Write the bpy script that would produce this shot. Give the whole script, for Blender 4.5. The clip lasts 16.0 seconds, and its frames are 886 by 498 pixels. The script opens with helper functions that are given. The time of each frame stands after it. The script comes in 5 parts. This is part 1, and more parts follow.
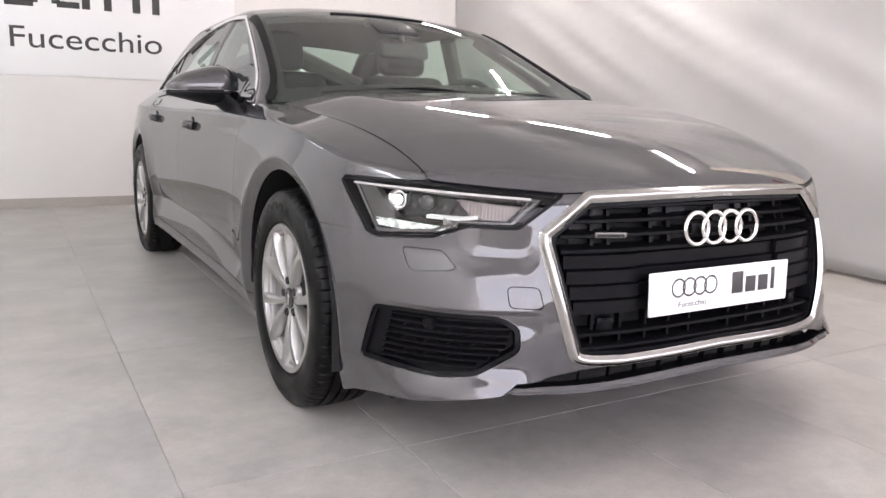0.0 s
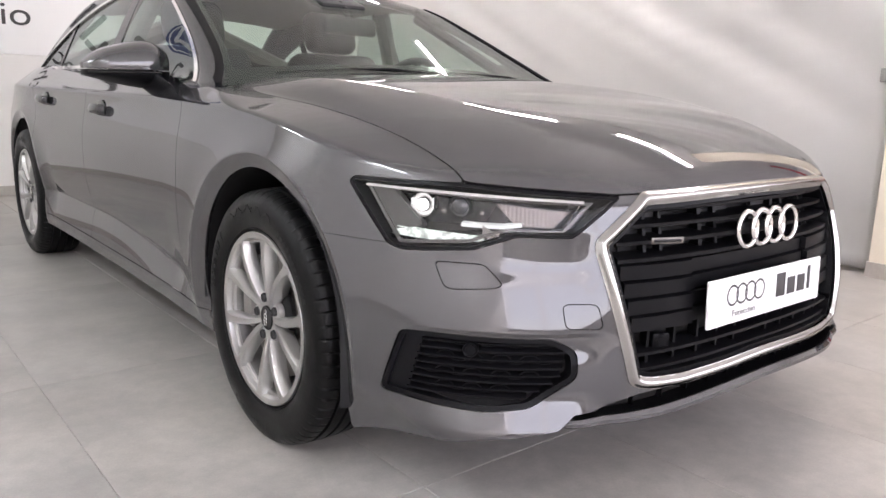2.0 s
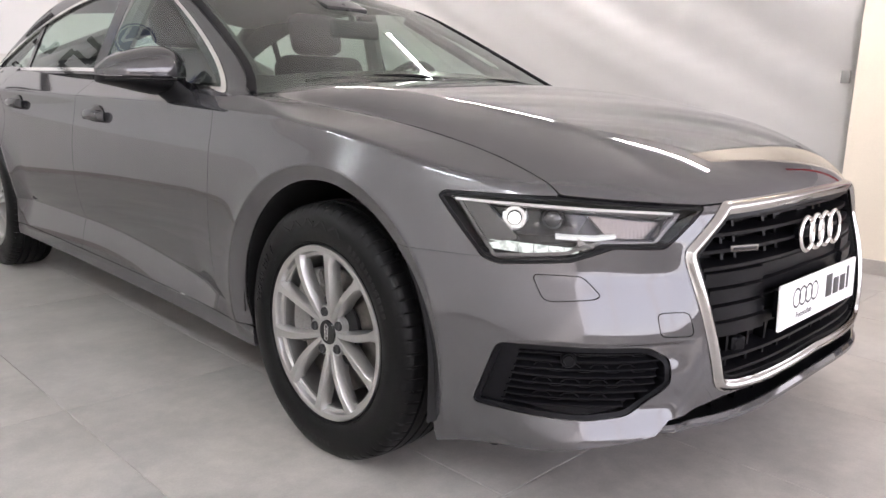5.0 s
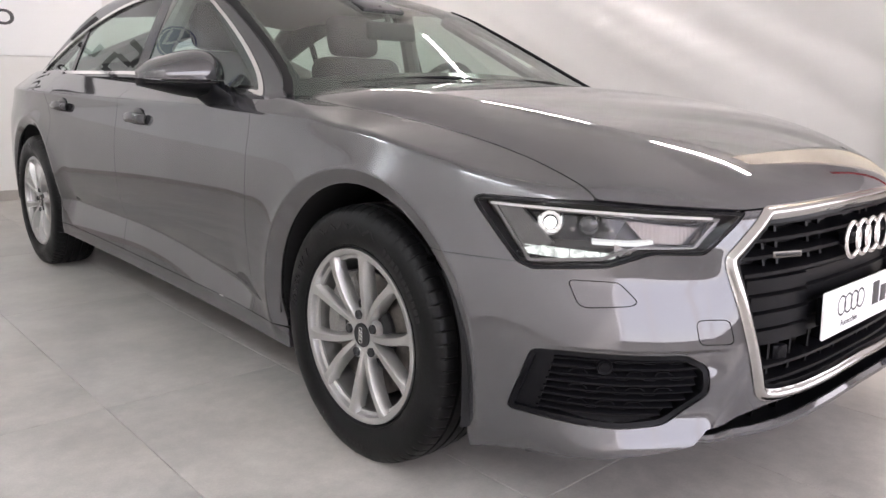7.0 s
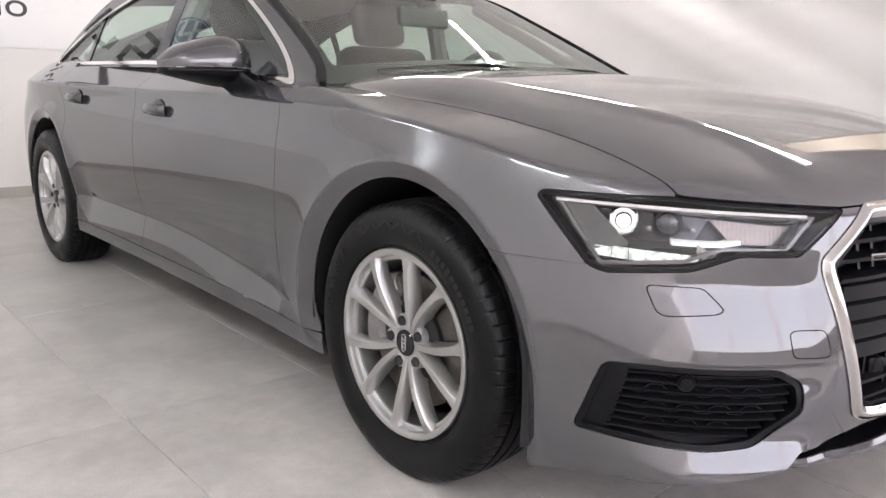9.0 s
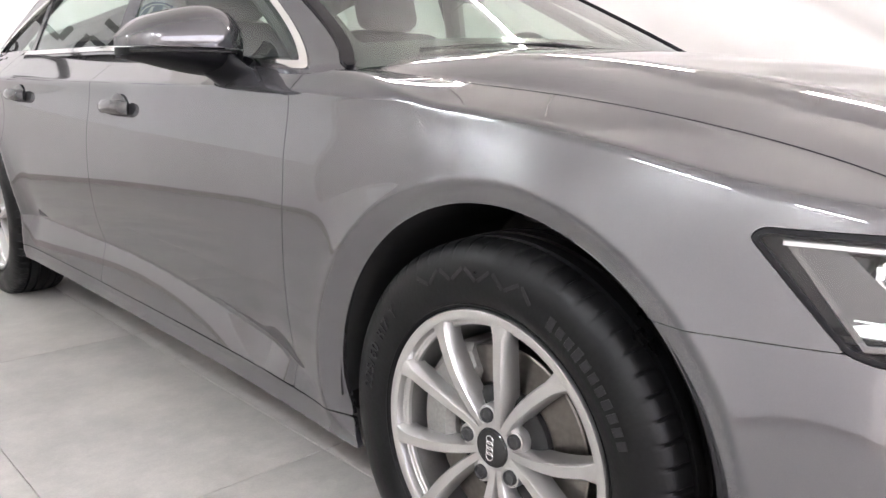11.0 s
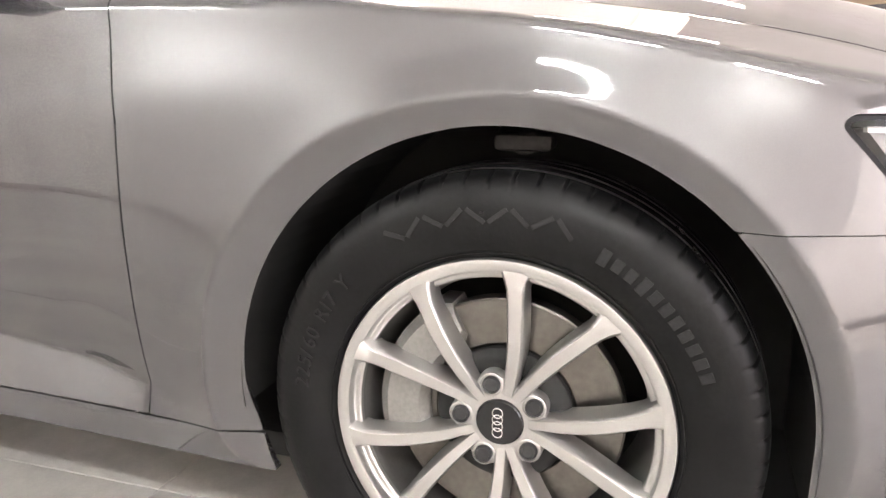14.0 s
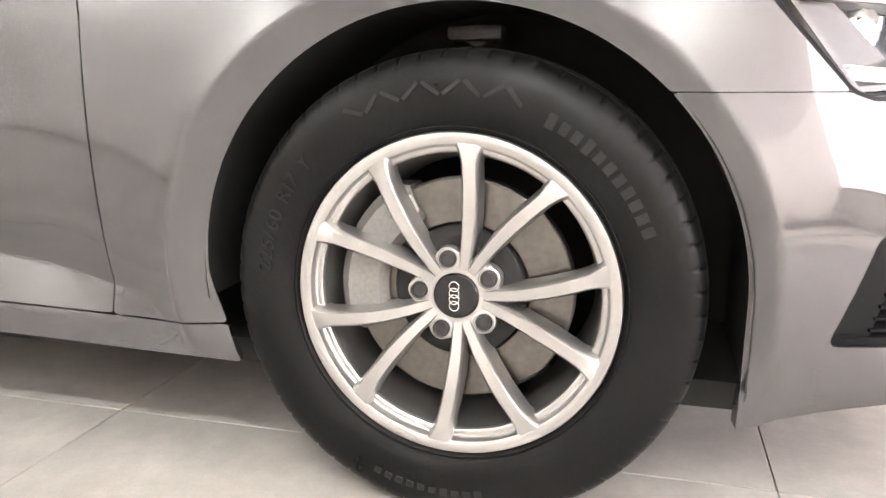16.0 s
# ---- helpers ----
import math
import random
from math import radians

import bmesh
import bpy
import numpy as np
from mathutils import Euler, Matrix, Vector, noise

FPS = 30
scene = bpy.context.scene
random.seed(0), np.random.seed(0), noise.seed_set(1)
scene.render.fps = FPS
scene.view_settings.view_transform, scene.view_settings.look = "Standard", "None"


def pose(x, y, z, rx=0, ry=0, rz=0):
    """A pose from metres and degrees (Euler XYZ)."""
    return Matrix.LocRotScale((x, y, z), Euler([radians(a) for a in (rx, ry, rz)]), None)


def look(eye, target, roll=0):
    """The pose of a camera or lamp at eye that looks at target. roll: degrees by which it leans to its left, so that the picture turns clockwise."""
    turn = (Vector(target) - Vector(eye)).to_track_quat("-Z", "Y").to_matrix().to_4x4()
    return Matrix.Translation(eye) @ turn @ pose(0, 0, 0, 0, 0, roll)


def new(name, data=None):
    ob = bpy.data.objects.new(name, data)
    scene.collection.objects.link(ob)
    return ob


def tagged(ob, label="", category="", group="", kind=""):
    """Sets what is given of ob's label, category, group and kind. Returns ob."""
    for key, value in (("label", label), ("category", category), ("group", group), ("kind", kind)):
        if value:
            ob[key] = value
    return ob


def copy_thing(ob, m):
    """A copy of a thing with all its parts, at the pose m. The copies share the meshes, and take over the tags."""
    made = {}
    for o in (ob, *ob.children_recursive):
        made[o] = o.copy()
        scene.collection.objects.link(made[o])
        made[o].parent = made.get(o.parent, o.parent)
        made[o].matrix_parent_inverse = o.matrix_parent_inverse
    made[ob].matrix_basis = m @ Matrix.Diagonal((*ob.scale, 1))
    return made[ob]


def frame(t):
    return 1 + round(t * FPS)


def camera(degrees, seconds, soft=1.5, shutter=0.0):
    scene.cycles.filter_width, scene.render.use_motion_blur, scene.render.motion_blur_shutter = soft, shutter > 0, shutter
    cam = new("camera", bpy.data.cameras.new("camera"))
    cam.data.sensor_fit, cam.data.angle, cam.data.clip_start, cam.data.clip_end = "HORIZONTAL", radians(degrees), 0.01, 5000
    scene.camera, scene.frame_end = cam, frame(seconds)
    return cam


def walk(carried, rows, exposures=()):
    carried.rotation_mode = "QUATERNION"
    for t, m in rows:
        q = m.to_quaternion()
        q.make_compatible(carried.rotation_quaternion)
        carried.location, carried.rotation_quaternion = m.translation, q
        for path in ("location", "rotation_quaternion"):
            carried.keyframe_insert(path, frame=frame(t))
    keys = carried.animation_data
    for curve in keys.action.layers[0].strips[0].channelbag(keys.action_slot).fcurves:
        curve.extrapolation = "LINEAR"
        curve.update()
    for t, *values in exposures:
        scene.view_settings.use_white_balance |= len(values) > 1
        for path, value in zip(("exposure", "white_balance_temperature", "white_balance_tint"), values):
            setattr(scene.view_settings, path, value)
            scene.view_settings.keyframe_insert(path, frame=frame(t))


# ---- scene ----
cam = camera(60.2, 16.0)
PATH = [
    (0, (-1.656, -2.309, 0.941), (-0.682, -0.598, 0.586), 1.5),
    (0.5, (-1.706, -2.211, 0.943), (-0.664, -0.545, 0.569), 1.5),
    (1, (-1.745, -2.097, 0.935), (-0.625, -0.486, 0.547), 1.5),
    (1.5, (-1.77, -1.949, 0.942), (-0.586, -0.387, 0.544), 1.6),
    (2, (-1.798, -1.849, 0.957), (-0.56, -0.331, 0.553), 1.6),
    (2.5, (-1.863, -1.798, 0.972), (-0.574, -0.325, 0.561), 1.6),
    (3, (-1.961, -1.729, 0.971), (-0.61, -0.313, 0.558), 1.6),
    (3.5, (-2.045, -1.653, 0.975), (-0.647, -0.284, 0.56), 1.6),
    (6, (-2.083, -1.585, 1.001), (-0.717, -0.184, 0.584), 1.4),
    (6.5, (-2.077, -1.582, 1.003), (-0.736, -0.158, 0.584), 1.3),
    (7, (-2.07, -1.585, 1.001), (-0.747, -0.145, 0.582), 1.3),
    (7.5, (-2.068, -1.578, 1.003), (-0.754, -0.13, 0.584), 1.3),
    (8, (-2.078, -1.566, 1.005), (-0.77, -0.113, 0.585), 1.3),
    (8.5, (-2.073, -1.519, 1.0), (-0.767, -0.064, 0.579), 1.3),
    (9, (-2.032, -1.394, 0.973), (-0.729, 0.061, 0.544), 1.2),
    (9.5, (-1.978, -1.235, 0.942), (-0.677, 0.222, 0.513), 1.3),
    (9.7, (-1.959, -1.178, 0.943), (-0.658, 0.279, 0.513), 1.2),
    (11.8, (-1.712, -0.58, 0.904), (-0.233, 0.703, 0.494), 0.8),
    (12, (-1.727, -0.544, 0.886), (-0.196, 0.679, 0.488), 1.1),
    (12.5, (-1.736, -0.481, 0.863), (-0.099, 0.587, 0.437), 0.2),
    (13, (-1.767, -0.382, 0.847), (-0.006, 0.463, 0.417), 0.2),
    (13.5, (-1.811, -0.286, 0.843), (0.017, 0.393, 0.397), 0.1),
    (14, (-1.854, -0.228, 0.826), (-0.006, 0.374, 0.352), -0.1),
    (14.5, (-1.875, -0.216, 0.789), (-0.026, 0.345, 0.273), -0.5),
    (15, (-1.904, -0.24, 0.716), (-0.035, 0.286, 0.237), -0.2),
    (15.5, (-1.921, -0.252, 0.687), (-0.045, 0.258, 0.216), -0.2),
    (16, (-1.943, -0.258, 0.65), (-0.057, 0.245, 0.213), -0.1),
]
EXPOSURES = [(0, 0.54, 6450, 18), (3.5, 0.55, 6480, 18), (7, 0.55, 6480, 18), (8, 0.57, 6480, 18), (9.5, 0.85, 6450, 18), (12.2, 1.44, 6500, 18), (13.0, 1.52, 6800, 18), (14.5, 1.69, 7050, 18), (16, 1.78, 7100, 18)]
walk(cam, [(t, look(eye, target, roll)) for t, eye, target, roll in PATH], EXPOSURES)

# ---- world and light ----
world = bpy.data.worlds.new("sky")
scene.world = world
world.use_nodes = True
wn = world.node_tree.nodes
sky = wn.new("ShaderNodeTexSky")
sky.sky_type, sky.sun_disc = "NISHITA", False
sky.sun_elevation, sky.sun_rotation = radians(48), radians(150)
world.node_tree.links.new(sky.outputs[0], wn["Background"].inputs[0])
wn["Background"].inputs[1].default_value = 0.1


def area_lamp(name, m, w, h, power, color):
    data = bpy.data.lights.new(name, "AREA")
    data.shape, data.size, data.size_y, data.energy, data.color = "RECTANGLE", w, h, power, color
    ob = new(name, data)
    ob.matrix_world = m
    return ob


area_lamp("shop_window_daylight", look((1.6, -4.8, 1.70), (1.6, 0, 0.85)), 12.5, 2.05, 215, (0.95, 0.925, 0.98))
sun = bpy.data.lights.new("sun", "SUN")
sun.energy, sun.angle, sun.color = 4.5, radians(0.5), (1.0, 0.95, 0.88)
new("sun", sun).matrix_world = look((0, 0, 0), (-0.35, 0.75, -0.83))


# ---- materials ----
def material(name, color, rough=0.5, metal=0.0, grain=0.0, grain_scale=60.0, bump=0.0, stain=0.0, stain_scale=3.0, coat=0.0, emit=None, strength=0.0, rough_var=0.0):
    m = bpy.data.materials.new(name)
    m.use_nodes = True
    nt = m.node_tree
    b = nt.nodes["Principled BSDF"]
    b.inputs["Base Color"].default_value = (*color, 1)
    b.inputs["Roughness"].default_value = rough
    b.inputs["Metallic"].default_value = metal
    b.inputs["Coat Weight"].default_value = coat
    b.inputs["Coat Roughness"].default_value = 0.02
    if emit:
        b.inputs["Emission Color"].default_value = (*emit, 1)
        b.inputs["Emission Strength"].default_value = strength
    if grain or bump or stain or rough_var:
        tc = nt.nodes.new("ShaderNodeTexCoord")
        fine = nt.nodes.new("ShaderNodeTexNoise")
        fine.inputs["Scale"].default_value, fine.inputs["Detail"].default_value = grain_scale, 4
        wide = nt.nodes.new("ShaderNodeTexNoise")
        wide.inputs["Scale"].default_value, wide.inputs["Detail"].default_value = stain_scale, 5
        for n in (fine, wide):
            nt.links.new(tc.outputs["Object"], n.inputs["Vector"])
        if grain or stain:
            mix = None
            src = None
            for n, amount in ((fine, grain), (wide, stain)):
                if not amount:
                    continue
                mr = nt.nodes.new("ShaderNodeMapRange")
                mr.inputs[1].default_value, mr.inputs[2].default_value = 0.3, 0.7
                mr.inputs[3].default_value, mr.inputs[4].default_value = 1 - amount, 1 + amount
                nt.links.new(n.outputs["Fac"], mr.inputs[0])
                mix = nt.nodes.new("ShaderNodeVectorMath")
                mix.operation = "SCALE"
                if src is None:
                    mix.inputs[0].default_value = color
                else:
                    nt.links.new(src, mix.inputs[0])
                nt.links.new(mr.outputs[0], mix.inputs["Scale"])
                src = mix.outputs[0]
            nt.links.new(src, b.inputs["Base Color"])
        if rough_var:
            mr = nt.nodes.new("ShaderNodeMapRange")
            mr.inputs[1].default_value, mr.inputs[2].default_value = 0.3, 0.7
            mr.inputs[3].default_value, mr.inputs[4].default_value = max(rough - rough_var, 0.02), rough + rough_var
            nt.links.new(wide.outputs["Fac"], mr.inputs[0])
            nt.links.new(mr.outputs[0], b.inputs["Roughness"])
        if bump:
            bp = nt.nodes.new("ShaderNodeBump")
            bp.inputs["Strength"].default_value, bp.inputs["Distance"].default_value = bump, 0.004
            nt.links.new(fine.outputs["Fac"], bp.inputs["Height"])
            nt.links.new(bp.outputs[0], b.inputs["Normal"])
    return m


def paint_material():
    m = material("metallic_grey_paint", (0.046, 0.0445, 0.0490), 0.60, 0.42, grain=0.06, grain_scale=900, stain=0.015, stain_scale=1.5, coat=1.0)
    m.node_tree.nodes["Principled BSDF"].inputs["Coat IOR"].default_value = 1.95
    m.node_tree.nodes["Principled BSDF"].inputs["Coat Roughness"].default_value = 0.035
    m.node_tree.nodes["Principled BSDF"].inputs["Specular IOR Level"].default_value = 0.0
    m.node_tree.nodes["Principled BSDF"].inputs["Specular Tint"].default_value = (0.25, 0.25, 0.26, 1)
    return m


def glass_material(name, tint, least):
    """Thin clear pane: what is behind it, tinted, under a mirror that grows towards grazing angles."""
    m = bpy.data.materials.new(name)
    m.use_nodes = True
    nt = m.node_tree
    nt.nodes.remove(nt.nodes["Principled BSDF"])
    clear, gloss, mix, lw, pw, mad = (nt.nodes.new(k) for k in ("ShaderNodeBsdfTransparent", "ShaderNodeBsdfGlossy", "ShaderNodeMixShader", "ShaderNodeLayerWeight", "ShaderNodeMath", "ShaderNodeMath"))
    clear.inputs[0].default_value = (*tint, 1)
    gloss.inputs["Roughness"].default_value = 0.008
    lw.inputs["Blend"].default_value = 0.5
    pw.operation, pw.inputs[1].default_value = "POWER", 4.6
    mad.operation, mad.inputs[1].default_value, mad.inputs[2].default_value = "MULTIPLY_ADD", 1.0 - least, least
    nt.links.new(lw.outputs["Facing"], pw.inputs[0])
    nt.links.new(pw.outputs[0], mad.inputs[0])
    nt.links.new(mad.outputs[0], mix.inputs[0])
    nt.links.new(clear.outputs[0], mix.inputs[1])
    nt.links.new(gloss.outputs[0], mix.inputs[2])
    nt.links.new(mix.outputs[0], nt.nodes["Material Output"].inputs[0])
    return m


PAINT = paint_material()
# the rim's silver again, darkened to put the shade inside the wheel into its colour
BARREL = material("shaded_inner_alloy", (0.30, 0.295, 0.285), 0.38, 0.9, grain=0.05, grain_scale=200, rough_var=0.06, stain_scale=14)
CHROME = material("satin_chrome", (0.80, 0.79, 0.77), 0.10, 1.0, rough_var=0.03, stain_scale=12)
BLACK = material("black_plastic", (0.0045, 0.0045, 0.0055), 0.36, grain=0.2, grain_scale=400, bump=0.06)
BLACK.node_tree.nodes["Principled BSDF"].inputs["Specular IOR Level"].default_value = 0.13
GLOSS_BLACK = material("gloss_black_trim", (0.008, 0.008, 0.009), 0.12, rough_var=0.03)
DARK = material("dark_void", (0.006, 0.006, 0.006), 0.8, grain=0.2, grain_scale=40)
RUBBER = material("tyre_rubber", (0.0048, 0.0048, 0.005), 0.40, grain=0.25, grain_scale=140, bump=0.12, stain=0.25, stain_scale=9, rough_var=0.14)
RUBBER.node_tree.nodes["Principled BSDF"].inputs["Specular IOR Level"].default_value = 0.15
ALLOY = material("silver_alloy", (0.46, 0.455, 0.445), 0.30, 0.9, grain=0.03, grain_scale=500, coat=0.3)
STEEL = material("brushed_steel", (0.155, 0.145, 0.132), 0.38, 1.0, grain=0.12, grain_scale=90, rough_var=0.08, stain=0.1, stain_scale=20)
CAST = material("cast_iron", (0.05, 0.047, 0.045), 0.6, 0.6, grain=0.2, grain_scale=120, bump=0.1)
GLASS = glass_material("tinted_car_glass", (0.68, 0.79, 0.73), 0.05)
LENS = glass_material("clear_lamp_cover", (0.93, 0.93, 0.93), 0.022)
FABRIC = material("dark_grey_seat_cloth", (0.028, 0.028, 0.030), 0.8, grain=0.25, grain_scale=350, bump=0.15)
TRIM = material("anthracite_soft_plastic", (0.022, 0.022, 0.023), 0.55, grain=0.15, grain_scale=250, bump=0.08)
LINING = material("pale_headlining", (0.22, 0.21, 0.2), 0.9, grain=0.08, grain_scale=200, bump=0.05)
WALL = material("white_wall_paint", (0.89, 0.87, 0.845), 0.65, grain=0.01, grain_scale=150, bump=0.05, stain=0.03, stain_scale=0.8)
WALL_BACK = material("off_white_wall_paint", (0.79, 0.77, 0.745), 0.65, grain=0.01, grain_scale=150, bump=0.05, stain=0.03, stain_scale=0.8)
BASE = material("grey_beige_baseboard", (0.42, 0.385, 0.35), 0.4, stain=0.08, stain_scale=4, grain=0.05, grain_scale=70)
BANNER = material("white_banner_vinyl", (0.91, 0.905, 0.90), 0.5, stain=0.012, stain_scale=0.9)
INK = material("dark_grey_print", (0.05, 0.047, 0.047), 0.5, stain=0.05, stain_scale=5)
CEIL = material("white_ceiling", (0.84, 0.83, 0.81), 0.8, grain=0.02, grain_scale=90, bump=0.04, stain=0.04)
CREAM = material("cream_pillar_paint", (0.78, 0.70, 0.58), 0.6, grain=0.02, grain_scale=120, bump=0.06, stain=0.05, stain_scale=1.6)
GROUT = material("grey_grout", (0.36, 0.34, 0.315), 0.8, grain=0.15, grain_scale=80)



def tile_material():
    """Cement-look porcelain: cloudy at two sizes over the whole floor, a little different from tile to tile."""
    m = material("pale_grey_tile", (0.5, 0.49, 0.465), 0.34)
    nt = m.node_tree
    b = nt.nodes["Principled BSDF"]
    geo, info = nt.nodes.new("ShaderNodeNewGeometry"), nt.nodes.new("ShaderNodeObjectInfo")
    shift = nt.nodes.new("ShaderNodeVectorMath")
    shift.operation = "MULTIPLY_ADD"
    shift.inputs[1].default_value = (1, 1, 1)
    off = nt.nodes.new("ShaderNodeVectorMath")
    off.operation = "SCALE"
    off.inputs[0].default_value = (37.0, 19.0, 11.0)
    nt.links.new(info.outputs["Random"], off.inputs["Scale"])
    nt.links.new(geo.outputs["Position"], shift.inputs[0])
    nt.links.new(off.outputs[0], shift.inputs[2])
    outs = []
    for scale, detail, lo, hi in ((3.2, 8, 0.84, 1.12), (19.0, 8, 0.90, 1.08), (170.0, 3, 0.95, 1.04)):
        n = nt.nodes.new("ShaderNodeTexNoise")
        n.inputs["Scale"].default_value, n.inputs["Detail"].default_value, n.inputs["Roughness"].default_value = scale, detail, 0.62
        nt.links.new(shift.outputs[0], n.inputs["Vector"])
        mr = nt.nodes.new("ShaderNodeMapRange")
        mr.inputs[1].default_value, mr.inputs[2].default_value, mr.inputs[3].default_value, mr.inputs[4].default_value = 0.32, 0.68, lo, hi
        nt.links.new(n.outputs["Fac"], mr.inputs[0])
        outs.append((n, mr))
    src = None
    for n, mr in outs:
        sc = nt.nodes.new("ShaderNodeVectorMath")
        sc.operation = "SCALE"
        if src is None:
            hue, tone = nt.nodes.new("ShaderNodeMixRGB"), nt.nodes.new("ShaderNodeTexNoise")
            tone.inputs["Scale"].default_value, tone.inputs["Detail"].default_value = 1.3, 5
            hue.inputs[1].default_value, hue.inputs[2].default_value = (0.445, 0.413, 0.370, 1), (0.365, 0.358, 0.345, 1)
            nt.links.new(shift.outputs[0], tone.inputs["Vector"])
            nt.links.new(tone.outputs["Fac"], hue.inputs[0])
            nt.links.new(hue.outputs[0], sc.inputs[0])
        else:
            nt.links.new(src, sc.inputs[0])
        nt.links.new(mr.outputs[0], sc.inputs["Scale"])
        src = sc.outputs[0]
    nt.links.new(src, b.inputs["Base Color"])
    rr = nt.nodes.new("ShaderNodeMapRange")
    rr.inputs[1].default_value, rr.inputs[2].default_value, rr.inputs[3].default_value, rr.inputs[4].default_value = 0.3, 0.7, 0.30, 0.44
    nt.links.new(outs[1][0].outputs["Fac"], rr.inputs[0])
    nt.links.new(rr.outputs[0], b.inputs["Roughness"])
    bp = nt.nodes.new("ShaderNodeBump")
    bp.inputs["Strength"].default_value, bp.inputs["Distance"].default_value = 0.06, 0.002
    nt.links.new(outs[1][0].outputs["Fac"], bp.inputs["Height"])
    nt.links.new(bp.outputs[0], b.inputs["Normal"])
    return m


# ---- building helpers ----
def part(name, data, mat, parent=None, label="", m=None):
    """One mesh object under a thing or a part. data: a bmesh or a mesh."""
    if isinstance(data, bmesh.types.BMesh):
        mesh = bpy.data.meshes.new(name)
        data.to_mesh(mesh)
        data.free()
    else:
        mesh = data
    if mat is not None and not mesh.materials:
        mesh.materials.append(mat)
    ob = new(name, mesh)
    if parent is not None:
        ob.parent = parent
    if m is not None:
        ob.matrix_basis = m
    if label:
        tagged(ob, label)
    return ob


def shade(bm, angle=35):
    lim = radians(angle)
    for f in bm.faces:
        f.smooth = True
    for e in bm.edges:
        e.smooth = not (len(e.link_faces) != 2 or e.calc_face_angle(0) > lim)
    return bm


def box_bm(w, d, h, bevel=0.0, seg=2, bm=None, m=None):
    """A bevelled box round the origin."""
    b = bmesh.new()
    bmesh.ops.create_cube(b, size=1, matrix=Matrix.Diagonal((w, d, h, 1)))
    if bevel:
        bmesh.ops.bevel(b, geom=b.edges[:], offset=bevel, segments=seg, affect="EDGES", profile=0.5)
    if m is not None:
        b.transform(m)
    shade(b, 30)
    return join(bm, b)


def join(bm, other):
    if bm is None:
        return other
    me = bpy.data.meshes.new("tmp")
    other.to_mesh(me)
    other.free()
    bm.from_mesh(me)
    bpy.data.meshes.remove(me)
    return bm


def lathe(profile, steps=48, axis="X", mat4=None, closed=False):
    """Turns (axial, radius) pairs round an axis."""
    bm = bmesh.new()
    rings = []
    for k in range(steps):
        c, s = math.cos(2 * math.pi * k / steps), math.sin(2 * math.pi * k / steps)
        rings.append([bm.verts.new((a, r * c, r * s)) for a, r in profile])
    n = len(profile)
    for k in range(steps):
        p, q = rings[k], rings[(k + 1) % steps]
        for i in range(n if closed else n - 1):
            j = (i + 1) % n
            bm.faces.new((p[i], q[i], q[j], p[j]))
    bmesh.ops.remove_doubles(bm, verts=bm.verts[:], dist=1e-6)
    bmesh.ops.recalc_face_normals(bm, faces=bm.faces[:])
    if axis == "Z":
        bm.transform(Matrix.Rotation(radians(-90), 4, "Y"))
    if mat4 is not None:
        bm.transform(mat4)
    return shade(bm, 32)


def tube(points, radius, sides=8, closed=False, flat=1.0):
    """A round or flattened bar that follows points."""
    bm = bmesh.new()
    pts = [Vector(p) for p in points]
    rings = []
    for i, p in enumerate(pts):
        a = pts[i - 1] if i or closed else p
        b = pts[(i + 1) % len(pts)] if i + 1 < len(pts) or closed else p
        t = (b - a).normalized()
        side = t.cross(Vector((0, 0, 1)))
        side = side.normalized() if side.length > 1e-4 else Vector((1, 0, 0))
        up = side.cross(t)
        rings.append([bm.verts.new(p + side * radius * math.cos(2 * math.pi * k / sides) + up * radius * flat * math.sin(2 * math.pi * k / sides)) for k in range(sides)])
    for i in range(len(rings) - (0 if closed else 1)):
        p, q = rings[i], rings[(i + 1) % len(rings)]
        for k in range(sides):
            bm.faces.new((p[k], p[(k + 1) % sides], q[(k + 1) % sides], q[k]))
    if not closed:
        bm.faces.new(rings[0][::-1])
        bm.faces.new(rings[-1])
    bmesh.ops.recalc_face_normals(bm, faces=bm.faces[:])
    return shade(bm, 40)


def prism(outline, depth, bevel=0.0):
    """An upright plate: outline of (x, z) pairs, depth along y, front face at y = 0."""
    bm = bmesh.new()
    f = [bm.verts.new((x, 0, z)) for x, z in outline]
    g = [bm.verts.new((x, depth, z)) for x, z in outline]
    n = len(outline)
    bm.faces.new(f)
    bm.faces.new(g[::-1])
    for i in range(n):
        bm.faces.new((f[i], g[i], g[(i + 1) % n], f[(i + 1) % n]))
    bmesh.ops.recalc_face_normals(bm, faces=bm.faces[:])
    if bevel:
        bmesh.ops.bevel(bm, geom=[e for e in bm.edges], offset=bevel, segments=2, affect="EDGES", profile=0.5)
    return shade(bm, 30)


def letters(text, height, depth=0.002):
    """Raised lettering in the built-in font, lying in x and z with its front to -y."""
    cu = bpy.data.curves.new("lettering", "FONT")
    cu.body, cu.size, cu.extrude = text, height / 0.7, depth
    ob = bpy.data.objects.new("lettering", cu)
    scene.collection.objects.link(ob)
    dg = bpy.context.evaluated_depsgraph_get()
    me = bpy.data.meshes.new_from_object(ob.evaluated_get(dg))
    bpy.data.objects.remove(ob)
    bpy.data.curves.remove(cu)
    me.materials.clear()
    me.transform(Matrix.Rotation(radians(90), 4, "X"))
    return me


